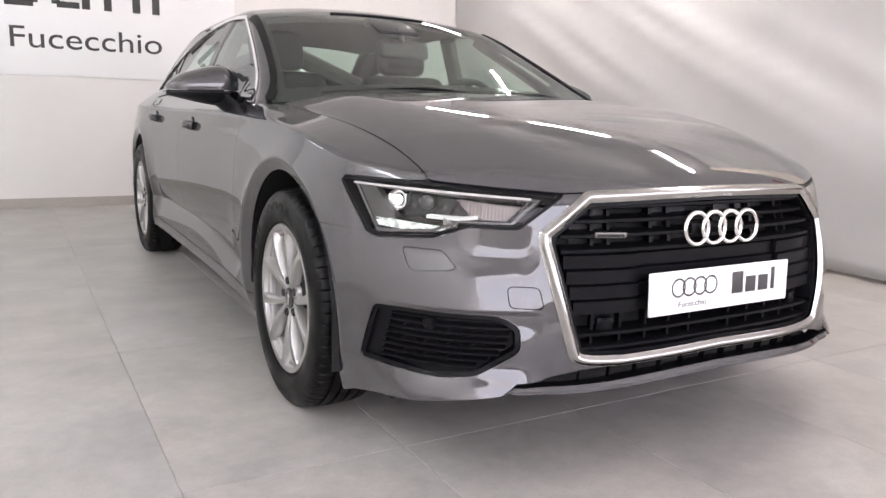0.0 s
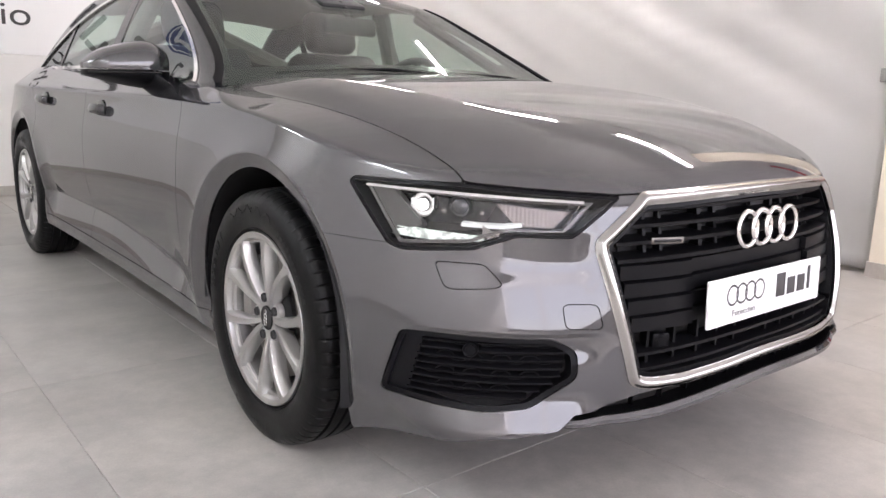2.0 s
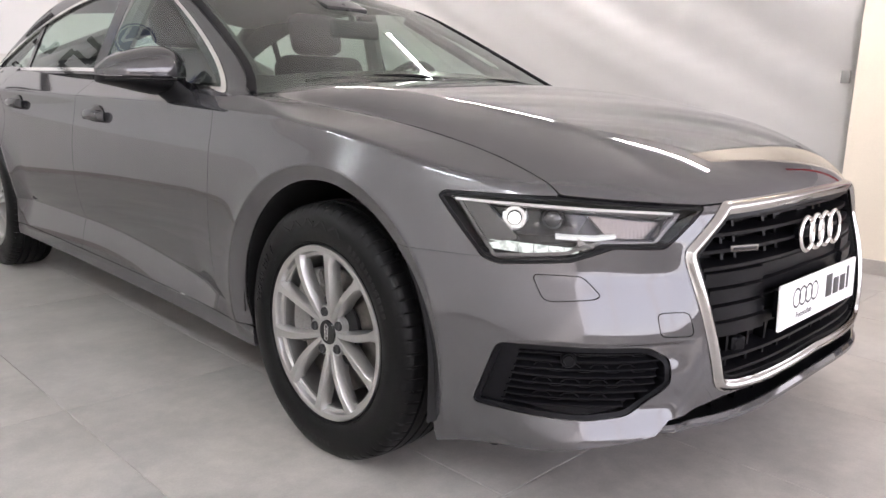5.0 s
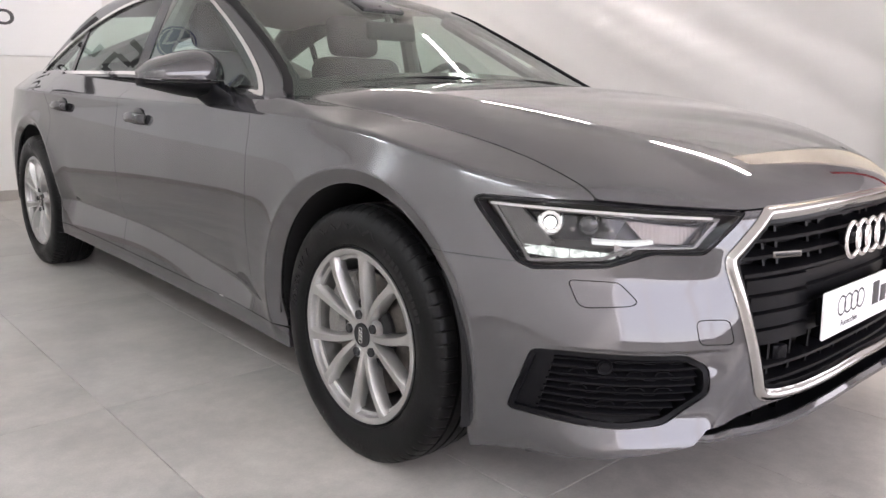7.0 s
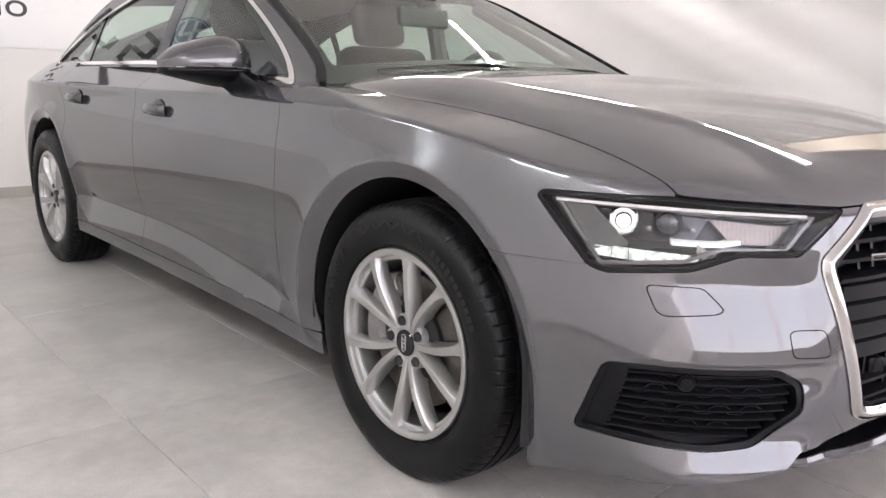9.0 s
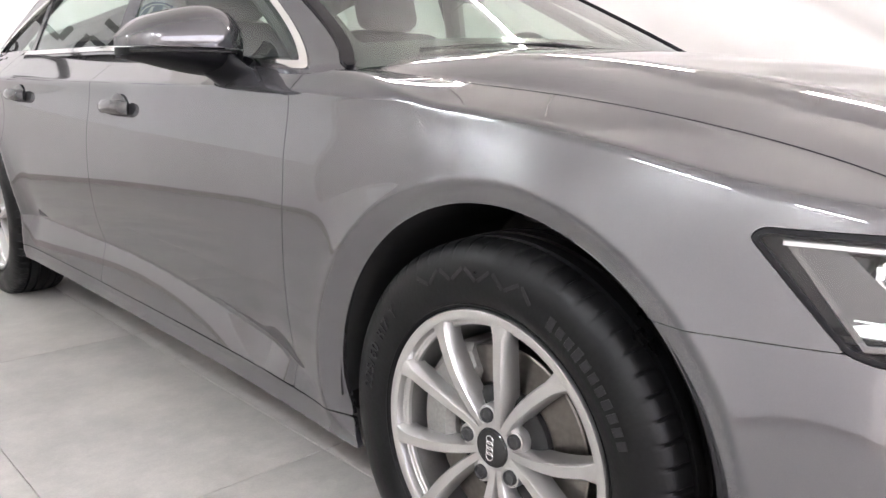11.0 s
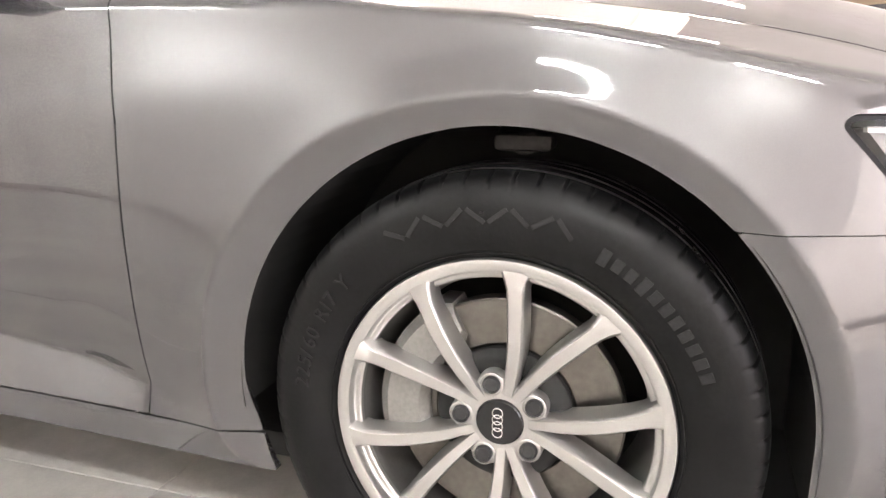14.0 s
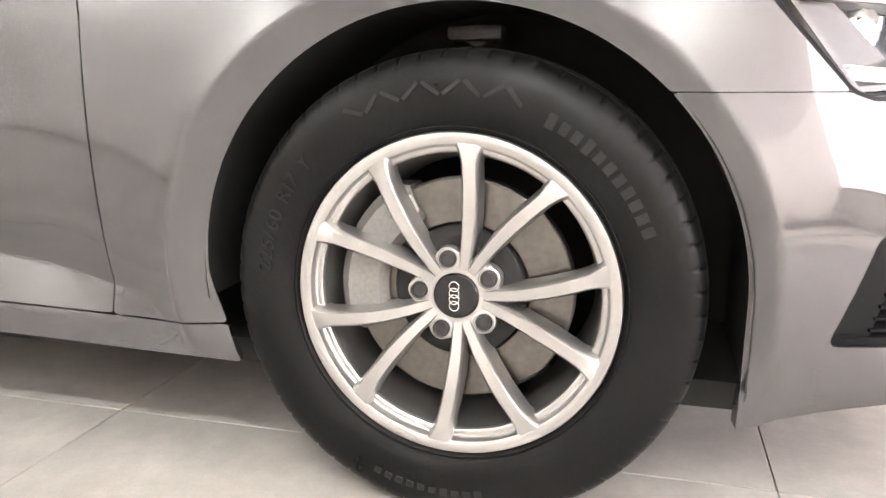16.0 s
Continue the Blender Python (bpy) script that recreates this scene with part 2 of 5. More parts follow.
def spline(xs, ys):
    """A natural cubic spline through a few knots, straight beyond them."""
    x, y = np.array(xs, float), np.array(ys, float)
    n, h = len(x), np.diff(x)
    a, r = np.eye(n), np.zeros(n)
    for i in range(1, n - 1):
        a[i, i - 1 : i + 2] = h[i - 1], 2 * (h[i - 1] + h[i]), h[i]
        r[i] = 6 * ((y[i + 1] - y[i]) / h[i] - (y[i] - y[i - 1]) / h[i - 1])
    k = np.linalg.solve(a, r)

    def at(v):
        v = np.asarray(v, float)
        w = np.clip(v, x[0], x[-1])
        i = np.clip(np.searchsorted(x, w) - 1, 0, n - 2)
        p, q, d = x[i + 1] - w, w - x[i], h[i]
        out = (k[i] * p**3 + k[i + 1] * q**3) / (6 * d) + (y[i] / d - k[i] * d / 6) * p + (y[i + 1] / d - k[i + 1] * d / 6) * q
        s0 = (y[1] - y[0]) / h[0] - h[0] * (2 * k[0] + k[1]) / 6
        s1 = (y[-1] - y[-2]) / h[-1] + h[-1] * (2 * k[-1] + k[-2]) / 6
        return out + np.where(v < x[0], (v - x[0]) * s0, 0) + np.where(v > x[-1], (v - x[-1]) * s1, 0)

    return at


def smax(a, b, k):
    h = np.maximum(k - np.abs(a - b), 0) / k
    return np.maximum(a, b) + h * h * k / 4


def sstep(e0, e1, v):
    t = np.clip((v - e0) / (e1 - e0), 0, 1)
    return t * t * (3 - 2 * t)


def poly_sdf(pts, px, py):
    """Signed distance to a polygon, positive inside."""
    d = np.full(np.shape(px), 1e9)
    inside = np.zeros(np.shape(px), bool)
    for (ax, ay), (bx, by) in zip(pts, pts[1:] + pts[:1]):
        ex, ey, wx, wy = bx - ax, by - ay, px - ax, py - ay
        t = np.clip((wx * ex + wy * ey) / (ex * ex + ey * ey), 0, 1)
        d = np.minimum(d, np.hypot(wx - ex * t, wy - ey * t))
        cross = (ay > py) != (by > py)
        inside ^= cross & (px < ax + (py - ay) * ex / (ey if abs(ey) > 1e-9 else 1e-9))
    return np.where(inside, d, -d)


def cast(field, origin, way, far=2.6):
    """Where rays from inside a body meet its skin."""
    lo, hi = np.zeros(origin.shape[:-1]), np.full(origin.shape[:-1], far)
    for _ in range(44):
        mid = (lo + hi) / 2
        p = origin + way * mid[..., None]
        out = field(p[..., 0], p[..., 1], p[..., 2]) > 0
        hi, lo = np.where(out, mid, hi), np.where(out, lo, mid)
    return origin + way * hi[..., None]


def normals_of(grid):
    n = np.cross(np.gradient(grid, axis=0), np.gradient(grid, axis=1))
    return n / np.maximum(np.linalg.norm(n, axis=-1, keepdims=True), 1e-12)


def panel(grid, keep, flange=0.014, lift=0.0, outward=None):
    """The piece of a gridded skin where keep > 0, cut cleanly along keep = 0, with its edge turned in."""
    nrm = normals_of(grid)
    mid = np.array((0.0, 1.2, 0.6)) if outward is None else np.array(outward)
    flip = np.sum(nrm * (grid - mid)) < 0
    if flip:
        nrm = -nrm
    pts = grid + nrm * lift
    bm = bmesh.new()
    made, cuts = {}, {}
    ins = keep > 0
    nu, nv = keep.shape

    def corner(i, j):
        if (i, j) not in made:
            made[i, j] = bm.verts.new(pts[i, j])
        return made[i, j]

    def cut(p, q):
        key = (p, q) if p < q else (q, p)
        if key not in cuts:
            a, b = key
            t = min(max(keep[a] / (keep[a] - keep[b]), 0.03), 0.97)
            cuts[key] = bm.verts.new(pts[a] * (1 - t) + pts[b] * t)
        return cuts[key]

    count = ins[:-1, :-1].astype(int) + ins[1:, :-1] + ins[1:, 1:] + ins[:-1, 1:]
    for i, j in zip(*np.nonzero(count)):
        i, j = int(i), int(j)
        loop = [(i, j), (i + 1, j), (i + 1, j + 1), (i, j + 1)]
        vs = []
        for p, q in zip(loop, loop[1:] + loop[:1]):
            if ins[p]:
                vs.append(corner(*p))
            if ins[p] != ins[q]:
                vs.append(cut(p, q))
        if len(vs) > 2:
            bm.faces.new(vs[::-1] if flip else vs)
    bm.normal_update()
    for f in bm.faces:
        f.smooth = True
    if flange:
        edges = [e for e in bm.edges if len(e.link_faces) == 1]
        verts = {v for e in edges for v in e.verts}
        inner = {v: bm.verts.new(v.co - v.normal * flange) for v in verts}
        for e in edges:
            lp = e.link_loops[0]
            a, b = lp.vert, lp.link_loop_next.vert
            f = bm.faces.new((b, a, inner[a], inner[b]))
            f.smooth = True
            e.smooth = False
    return bm

# ---- the car's skin, as fields that are negative inside ----
width_at = spline((0.10, 0.20, 0.30, 0.45, 0.60, 0.70, 0.78, 0.86, 1.0), (0.895, 0.915, 0.930, 0.941, 0.943, 0.938, 0.9285, 0.909, 0.895))
nose_at = spline((0.10, 0.20, 0.30, 0.45, 0.60, 0.68, 0.76, 0.90), (0.86, 0.905, 0.925, 0.928, 0.910, 0.895, 0.878, 0.80))
round_at = spline((0.10, 0.30, 0.45, 0.62, 0.70, 0.78, 0.95), (2.9, 2.95, 2.9, 2.65, 2.55, 2.5, 2.5))
waist_at = spline((-1.0, 0.0, 0.35, 0.75, 1.5, 2.2, 2.9, 3.4, 3.8, 4.05), (1.0, 1.0, 0.995, 0.981, 0.977, 0.985, 0.996, 0.955, 0.85, 0.73))
shoulder_at = spline((-0.9, -0.57, -0.43, -0.27, -0.1, 0.1, 0.3, 0.6, 1.6, 2.9, 4.0), (0.725, 0.788, 0.814, 0.848, 0.873, 0.890, 0.901, 0.910, 0.917, 0.925, 0.93))
hood_mid = spline((-1.05, -0.93, -0.85, -0.75, -0.6, -0.4, -0.15, 0.15, 0.6), (0.6426, 0.7381, 0.7945, 0.8496, 0.9034, 0.9447, 0.9785, 1.0065, 1.0190))
hood_line = spline((-0.86, -0.76, -0.56, -0.41, -0.17, 0.08, 0.5), (0.418, 0.452, 0.492, 0.52, 0.572, 0.620, 0.650))
hood_edge = spline((-0.95, -0.75, -0.614, -0.5, -0.3, -0.04, 0.3, 0.5, 0.62), (0.63, 0.716, 0.774, 0.817, 0.869, 0.911, 0.941, 0.957, 0.963))
WB, HUB = 2.924, 0.34


def soft_plus(d, w=0.007):
    return 0.5 * (d + np.sqrt(d * d + w * w))


def body_field(x, y, z):
    ax = np.abs(x)
    fr = np.minimum(y, 0)
    a = width_at(z) * waist_at(y)
    # over the shoulder the doors lean in; the fender has a crisp crest there instead
    shelf = sstep(-0.78, -0.55, y) * (1 - sstep(0.12, 0.46, y))
    over = soft_plus(z - shoulder_at(y), 0.004)
    a = a - (1 - shelf) * (1.0 + 0.25 * sstep(0.7, 1.2, y)) * over
    # lower door: the skin draws in to a crease and flares out again to the sill
    crease = 0.320 + 0.090 * np.sin(np.clip((y - 0.58) / 1.1, 0, 1) * math.pi / 2)
    m = sstep(0.44, 0.74, y) * (1 - sstep(2.35, 2.6, y))
    a = a - m * 0.042 * np.where(z > crease, np.exp(-np.maximum(z - crease, 0) / 0.13), np.clip(1 - (crease - z) / (crease - 0.262), 0, 1))
    # flat bands round the wheel openings
    for yc in (0.0, WB):
        rho = np.hypot(y - yc, z - 0.352)
        rim_at = 0.437 + 0.016 * sstep(0.05, 0.4, y - yc)
        edge = 0.014 * np.exp(-soft_plus(rho - rim_at, 0.003) / 0.06) - 0.006 * np.exp(-(((rho - rim_at) / 0.14) ** 2)) - 0.50 * soft_plus(rim_at - rho, 0.003)
        a = a + edge * sstep(0.2, 0.3, z)
    a = np.maximum(a, 0.3)
    n = round_at(z)
    r = ((np.maximum(ax, 1e-6) / a) ** n + (np.maximum(-fr, 1e-9) / np.maximum(nose_at(z), 0.3)) ** n) ** (1 / n)
    # nose relief: a ledge below the lamps, an edge over the side intakes, a lip under them
    az = np.degrees(np.arctan2(ax, np.maximum(-y, 1e-6)))
    on = sstep(60, 48, az) * sstep(31, 36, az)
    ledge = 0.596 + 0.004 * np.sin(np.radians(az * 4))
    up, down = soft_plus(z - ledge, 0.014), soft_plus(ledge - z, 0.014)
    relief = -on * (0.013 + 0.006 * sstep(46, 36, az)) * np.clip(1 - up / 0.075, 0, 1) * np.exp(-down / 0.09)
    relief = relief - sstep(57, 51, az) * sstep(31, 36, az) * 0.008 * sstep(0.458, 0.453, z) * sstep(0.38, 0.43, z)
    relief = relief + on * 0.042 * sstep(0.335, 0.220, z)
    side = (r - 1) * 0.93 - relief * (y < 0)
    # bonnet: crowned, with a raised middle between two creases that run from the screen to the grille's corners
    yn = y - 0.3686 * ax**2 * (1 - sstep(-0.9, 0.3, y))
    line = hood_line(np.clip(y, -0.95, 0.6))
    inner = ax - sstep(-0.40, 0.0, y) * soft_plus(ax - 0.77, 0.02)
    plain = hood_mid(yn) - 0.0222 * (inner / 0.7) ** 2 - 0.022 * sstep(0.05, 0.55, y) * (np.minimum(ax, 0.77) / 0.7) ** 4
    edge = hood_mid(y - 0.3686 * 0.5776 * (1 - sstep(-0.9, 0.3, y))) - 0.0262 - 0.0306 * sstep(0.05, 0.55, y)
    u = soft_plus((ax - line) / (0.76 - line), 0.05)
    u = u - soft_plus(u - 1.0, 0.03)
    h = plain - np.maximum(edge - hood_edge(y), 0.0) * (0.55 * u + 0.45 * u * u)
    h = h + shelf * (shoulder_at(y) - hood_edge(y)) * soft_plus((ax - 0.76) / 0.155, 0.06)
    top = z - np.where(y > 0.62, h + (y - 0.62) * 0.5, h)
    return smax(side, top, 0.012 + 0.024 * sstep(-0.45, -0.7, y))


def belt_at(y):
    return 0.955 + 0.062 * sstep(0.5, 1.9, y)


def cabin_field(x, y, z):
    ax = np.abs(x)
    up = z - 0.96
    s = (0.808 - 0.375 * up - 0.16 * up * np.abs(up)) * (1 - 0.05 * np.clip((y - 1.6) / 1.6, 0, 2) ** 2)
    s = s + 0.036 * np.exp(-np.maximum(up, 0) / 0.05) * (1 - sstep(0.66, 1.0, y))
    side = (ax - s) * 0.9
    screen = (z - (1.0 + 0.505 * (y - 0.44) - 0.05 * np.clip(y - 0.44, 0, 1) ** 2 - 0.10 * ax**2)) * 0.88
    roof = z - (1.452 - 0.03 * (y - 1.75) ** 2 - 0.05 * (ax / 0.6) ** 2.4)
    rear = (z - (1.0 + 0.49 * (3.54 - y) - 0.10 * ax**2)) * 0.9
    return smax(smax(smax(screen, rear, 0.05), roof, 0.10), side, 0.035)


def side_grid(us, es, sign=-1):
    """Skin of the lower body. us: metres along the side, y from the front axle back; negative ones fan round the nose. es: degrees of rise."""
    u, e = np.meshgrid(np.array(us, float), np.radians(es), indexing="ij")
    az = np.radians(90 + np.minimum(u, 0) * 60)
    way = np.stack([sign * np.sin(az) * np.cos(e), -np.cos(az) * np.cos(e), np.sin(e)], -1)
    org = np.stack([0 * u, np.maximum(u, 0), 0 * u + 0.5], -1)
    return cast(body_field, org, way)


def top_grid(xs, vs):
    """Skin of the bonnet. Rays rise from inside, and lean forwards more and more towards the nose."""
    x, v = np.meshgrid(np.array(xs, float), np.array(vs, float), indexing="ij")
    lean = np.radians(70) * np.clip((v - 0.5) / 0.5, 0, 1) ** 1.4
    org = np.stack([x, 0.66 - 1.26 * v, 0 * x + 0.5], -1)
    return cast(body_field, org, np.stack([0 * x, -np.sin(lean), np.cos(lean)], -1))


def cabin_grid(ys, es):
    y, e = np.meshgrid(np.array(ys, float), np.radians(es), indexing="ij")
    org = np.stack([0 * y, y, 0 * y + 0.90], -1)
    way = np.stack([-np.cos(e), 0 * y, np.sin(e)], -1)
    return cast(cabin_field, org, way)


def around(g):
    """Distance round the nose from its middle, and height."""
    return np.degrees(np.arctan2(np.abs(g[..., 0]), -g[..., 1])) * 0.0161, g[..., 2]


def ring_of(pts, cut=0.0):
    """An outline round the nose, its corners rounded off over a length."""
    ring = [(a * 0.0161, z) for a, z in pts]
    if not cut:
        return ring
    out = []
    for (ax, az), (bx, bz), (cx, cz) in zip(ring[-1:] + ring[:-1], ring, ring[1:] + ring[:1]):
        p, q = min(cut / max(math.hypot(ax - bx, az - bz), 1e-6), 0.45), min(cut / max(math.hypot(cx - bx, cz - bz), 1e-6), 0.45)
        sx, sz, ex, ez = bx + (ax - bx) * p, bz + (az - bz) * p, bx + (cx - bx) * q, bz + (cz - bz) * q
        for t in (0.0, 0.25, 0.5, 0.75, 1.0):
            out.append(((1 - t) ** 2 * sx + 2 * t * (1 - t) * bx + t * t * ex, (1 - t) ** 2 * sz + 2 * t * (1 - t) * bz + t * t * ez))
    return out


def bonnet_side(y):
    return 0.742 + 0.028 * sstep(-0.7, 0.2, y)


def nose_line(az):
    """Height of the gap between bonnet and lamps or grille, by azimuth."""
    return np.interp(np.abs(az), (0, 26, 30, 38, 51, 60, 75), (0.7605, 0.7495, 0.7475, 0.7560, 0.7705, 0.776, 0.79))


LAMP = ring_of([(66.3, 0.756), (65.5, 0.768), (50.8, 0.7675), (38.0, 0.7525), (29.6, 0.7435), (36.3, 0.658), (43.2, 0.661), (48.5, 0.630), (57.5, 0.620), (59.5, 0.630)], 0.008)
FOG = ring_of([(57.0, 0.450), (38.5, 0.448), (35.4, 0.420), (35.3, 0.362), (41.0, 0.300), (46.0, 0.290), (59.5, 0.297), (59.9, 0.306)], 0.016)
GRILLE = ring_of([(-26.1, 0.746), (-13, 0.7535), (0, 0.756), (13, 0.7535), (26.1, 0.746), (32.9, 0.652), (32.9, 0.632), (28.1, 0.352), (27.6, 0.340), (26.4, 0.331), (24.5, 0.326), (20, 0.322), (10, 0.325), (0, 0.329), (-10, 0.325), (-20, 0.322), (-24.5, 0.326), (-26.4, 0.331), (-27.6, 0.340), (-28.1, 0.352), (-32.9, 0.632), (-32.9, 0.652)], 0.010)
INTAKE = ring_of([(-37, 0.257), (-33.6, 0.279), (-30.5, 0.297), (-26.2, 0.311), (-20, 0.316), (-10, 0.320), (0, 0.324), (10, 0.320), (20, 0.316), (26.2, 0.311), (30.5, 0.297), (33.6, 0.279), (37, 0.257), (28, 0.240), (-28, 0.240)])
WASHER = ring_of([(53.2, 0.602), (47.0, 0.600), (44.6, 0.560), (45.6, 0.553), (50.8, 0.546), (51.8, 0.552)], 0.012)
TOW = ring_of([(37.4, 0.517), (36.9, 0.522), (33.4, 0.521), (32.9, 0.515), (32.3, 0.474), (32.8, 0.469), (36.5, 0.471), (37.0, 0.477)], 0.008)
GAP = 0.0015


def arch_keep(g, yc):
    """Outside a wheel opening."""
    dy, dz = g[..., 1] - yc, g[..., 2] - 0.352
    wide = np.where(dz > 0, 0.398, 0.398 - 0.02 * np.clip(-dz / 0.15, 0, 1))
    ring = np.hypot(dy, dz) - wide
    return np.where((dz < 0) & (dy < 0), np.abs(dy) - 0.398, ring) if yc == 0.0 else ring


def door_line(z):
    """The gap between fender and front door."""
    return 0.584 + 0.022 * np.clip((z - 0.74) / 0.18, 0, 1)


def sill_line(y):
    return 0.268 + 0.008 * (y - 0.5)


# ---- the car ----
car = tagged(new("car"), "metallic grey four-door sedan with chrome grille on tiled floor", "car")


def arange(a, b, step):
    return np.linspace(a, b, int(round((b - a) / step)) + 1)


COVERS = []


def build_front_skin():
    g = top_grid(arange(-0.8, 0.8, 0.01), arange(0, 1, 0.006))
    ax, y = np.abs(g[..., 0]), g[..., 1]
    az = np.degrees(np.arctan2(ax, np.maximum(-y, 1e-6)))
    keep = np.minimum(np.minimum(bonnet_side(y) - GAP - ax, np.where(y < -0.2, g[..., 2] - nose_line(az) - 0.0015, 1.0)), 0.535 + 0.045 * (ax / 0.77) ** 2 - y)
    part("bonnet", panel(g, keep, outward=(0, 0, 0.3)), PAINT, car, "metallic grey bonnet with two sharp creases")
    # bumper: from one wheel opening round the nose to the other
    us = arange(-2.80, -0.20, 0.0052)
    g = side_grid(us, arange(-26, 24, 0.32))
    s, z = around(g)
    ax, y = np.abs(g[..., 0]), g[..., 1]
    below = np.where(s > 0.95, 0.632 - 0.0006 - z, nose_line(s / 0.0161) - 0.0022 - z)
    keep = np.minimum(arch_keep(g, 0.0), below)
    for pts in (LAMP, FOG, INTAKE):
        keep = np.minimum(keep, -poly_sdf(pts, s, z) - 0.001)
    right = np.where(g[..., 0] < 0, s, 9.0)
    for pts in (WASHER, TOW):
        keep = np.minimum(keep, -poly_sdf(pts, right, z) - 0.0012)
        cover = panel(g, poly_sdf(pts, right, z) - 0.0008, 0.012, outward=(0, 0, 0.45))
        COVERS.append(cover)
    side = np.where(g[..., 0] > 0, s, -s)
    keep = np.minimum(keep, -poly_sdf(GRILLE, side, z))
    floor_z = np.interp(s / 0.0161, (35.5, 37.5, 41, 44.5, 54.7, 62.5, 66.5, 70), (0.285, 0.256, 0.246, 0.237, 0.209, 0.184, 0.158, 0.155))
    keep = np.minimum(keep, z - floor_z)
    keep = np.minimum(keep, np.where(s < 26.0 * 0.0161, 0.70 - z, 1.0))
    bumper = part("front_bumper", panel(g, keep, 0.02, outward=(0, 0, 0.45)), PAINT, car, "metallic grey front bumper with side intakes")
    for nm, cv in zip(("washer_cover", "towing_cover"), COVERS):
        part(nm, cv, PAINT, bumper)


def build_fender(sign):
    g = side_grid(np.concatenate([arange(-0.72, -0.005, 0.005 if sign < 0 else 0.01), arange(0.0, 0.62, 0.005 if sign < 0 else 0.01)]), arange(-22, 42, 0.28 if sign < 0 else 0.6), sign)
    ax, y, z = np.abs(g[..., 0]), g[..., 1], g[..., 2]
    s, _ = around(g)
    keep = np.minimum(arch_keep(g, 0.0), np.where(y > 0, 1.0, z - 0.632 - 0.0006))
    keep = np.minimum(keep, ax - bonnet_side(y) - GAP)
    keep = np.minimum(keep, door_line(z) - GAP - y)
    keep = np.minimum(keep, z - np.where(y > 0, sill_line(y) + GAP, 0.0))
    keep = np.minimum(keep, -poly_sdf(LAMP, np.where(y < 0.05, s, 9.0), z) - 0.001)
    part("fender", panel(g, keep), PAINT, car)


def build_sides(sign):
    ys = arange(0.3, 4.05, 0.011)
    g = side_grid(ys, arange(-24, 36, 0.40 if sign < 0 else 0.8), sign)
    y, z = g[..., 1], g[..., 2]
    top = belt_at(y) - z
    sill = np.minimum(np.minimum(sill_line(y) - GAP - z, z - 0.208 - 0.01 * (y - 0.4)), np.minimum(arch_keep(g, 0.0), arch_keep(g, WB)))
    part("sill", panel(g, np.minimum(sill, 3.3 - y)), PAINT, car)
    low = z - sill_line(y) - GAP
    back = 1.735 + 0.02 * sstep(0.75, 0.95, z)
    front = np.minimum(np.minimum(y - door_line(z) - GAP, back - GAP - y), np.minimum(low, top))
    doors = []
    doors.append(part("front_door", panel(g, front), PAINT, car))
    cut = 2.62 - 0.10 * sstep(0.55, 0.95, z) + 0.28 * sstep(0.75, 1.0, z)
    rear = np.minimum(np.minimum(y - back - GAP, cut - GAP - y), np.minimum(low, top))
    rear = np.minimum(rear, arch_keep(g, WB) - 0.02)
    doors.append(part("rear_door", panel(g, rear), PAINT, car))
    quarter = np.minimum(np.minimum(np.maximum(y - cut - GAP, 0.018 - arch_keep(g, WB)), top + 0.02), np.minimum(arch_keep(g, WB), z - 0.24))
    quarter = np.minimum(quarter, y - 2.3)
    part("rear_quarter_panel", panel(g, quarter), PAINT, car)
    return doors


def build_tail():
    x = arange(-0.64, 0.64, 0.04)
    zz = arange(0.24, 1.0, 0.04)
    gx, gz = np.meshgrid(x, zz, indexing="ij")
    gy = 4.02 - 0.10 * (gx / 0.78) ** 2 - 0.25 * np.clip(gz - 0.75, 0, 1) - 0.3 * np.clip(0.4 - gz, 0, 1)
    g = np.stack([gx, gy, gz], -1)
    part("rear_bumper", panel(g, np.where(gz < 0.72, 1.0, -1.0) * np.ones_like(gx)), PAINT, car)
    part("boot_lid_face", panel(g, np.where(gz > 0.71, 1.0, -1.0) * np.ones_like(gx)), PAINT, car)
    y = arange(3.35, 3.98, 0.03)
    x2, y2 = np.meshgrid(arange(-0.60, 0.60, 0.04), y, indexing="ij")
    g = np.stack([x2, y2, 1.015 - 0.06 * (x2 / 0.76) ** 2 - 0.03 * (y2 - 3.35)], -1)
    part("boot_lid", panel(g, np.ones_like(x2), outward=(0, 3.6, 0.0)), PAINT, car)


build_front_skin()
DOORS = {}
for sg in (-1, 1):
    build_fender(sg)
    DOORS[sg] = build_sides(sg)
build_tail()


# cabin: screen, roof, pillars and side glass out of one skin
def window_shapes(y, z):
    top = 1.362 - 0.36 * np.clip((y - 1.75) / 1.55, 0, 2) ** 2.0 - 0.05 * np.clip((1.75 - y) / 0.6, 0, 2) ** 2
    front = (y - 0.635) - (z - 0.968) * (1.75 + 0.55 * np.clip((z - 0.968) / 0.36, 0, 1.2) - 0.25)
    opening = np.minimum(np.minimum(top - z, z - belt_at(y) - 0.012), front * 0.5)
    return opening


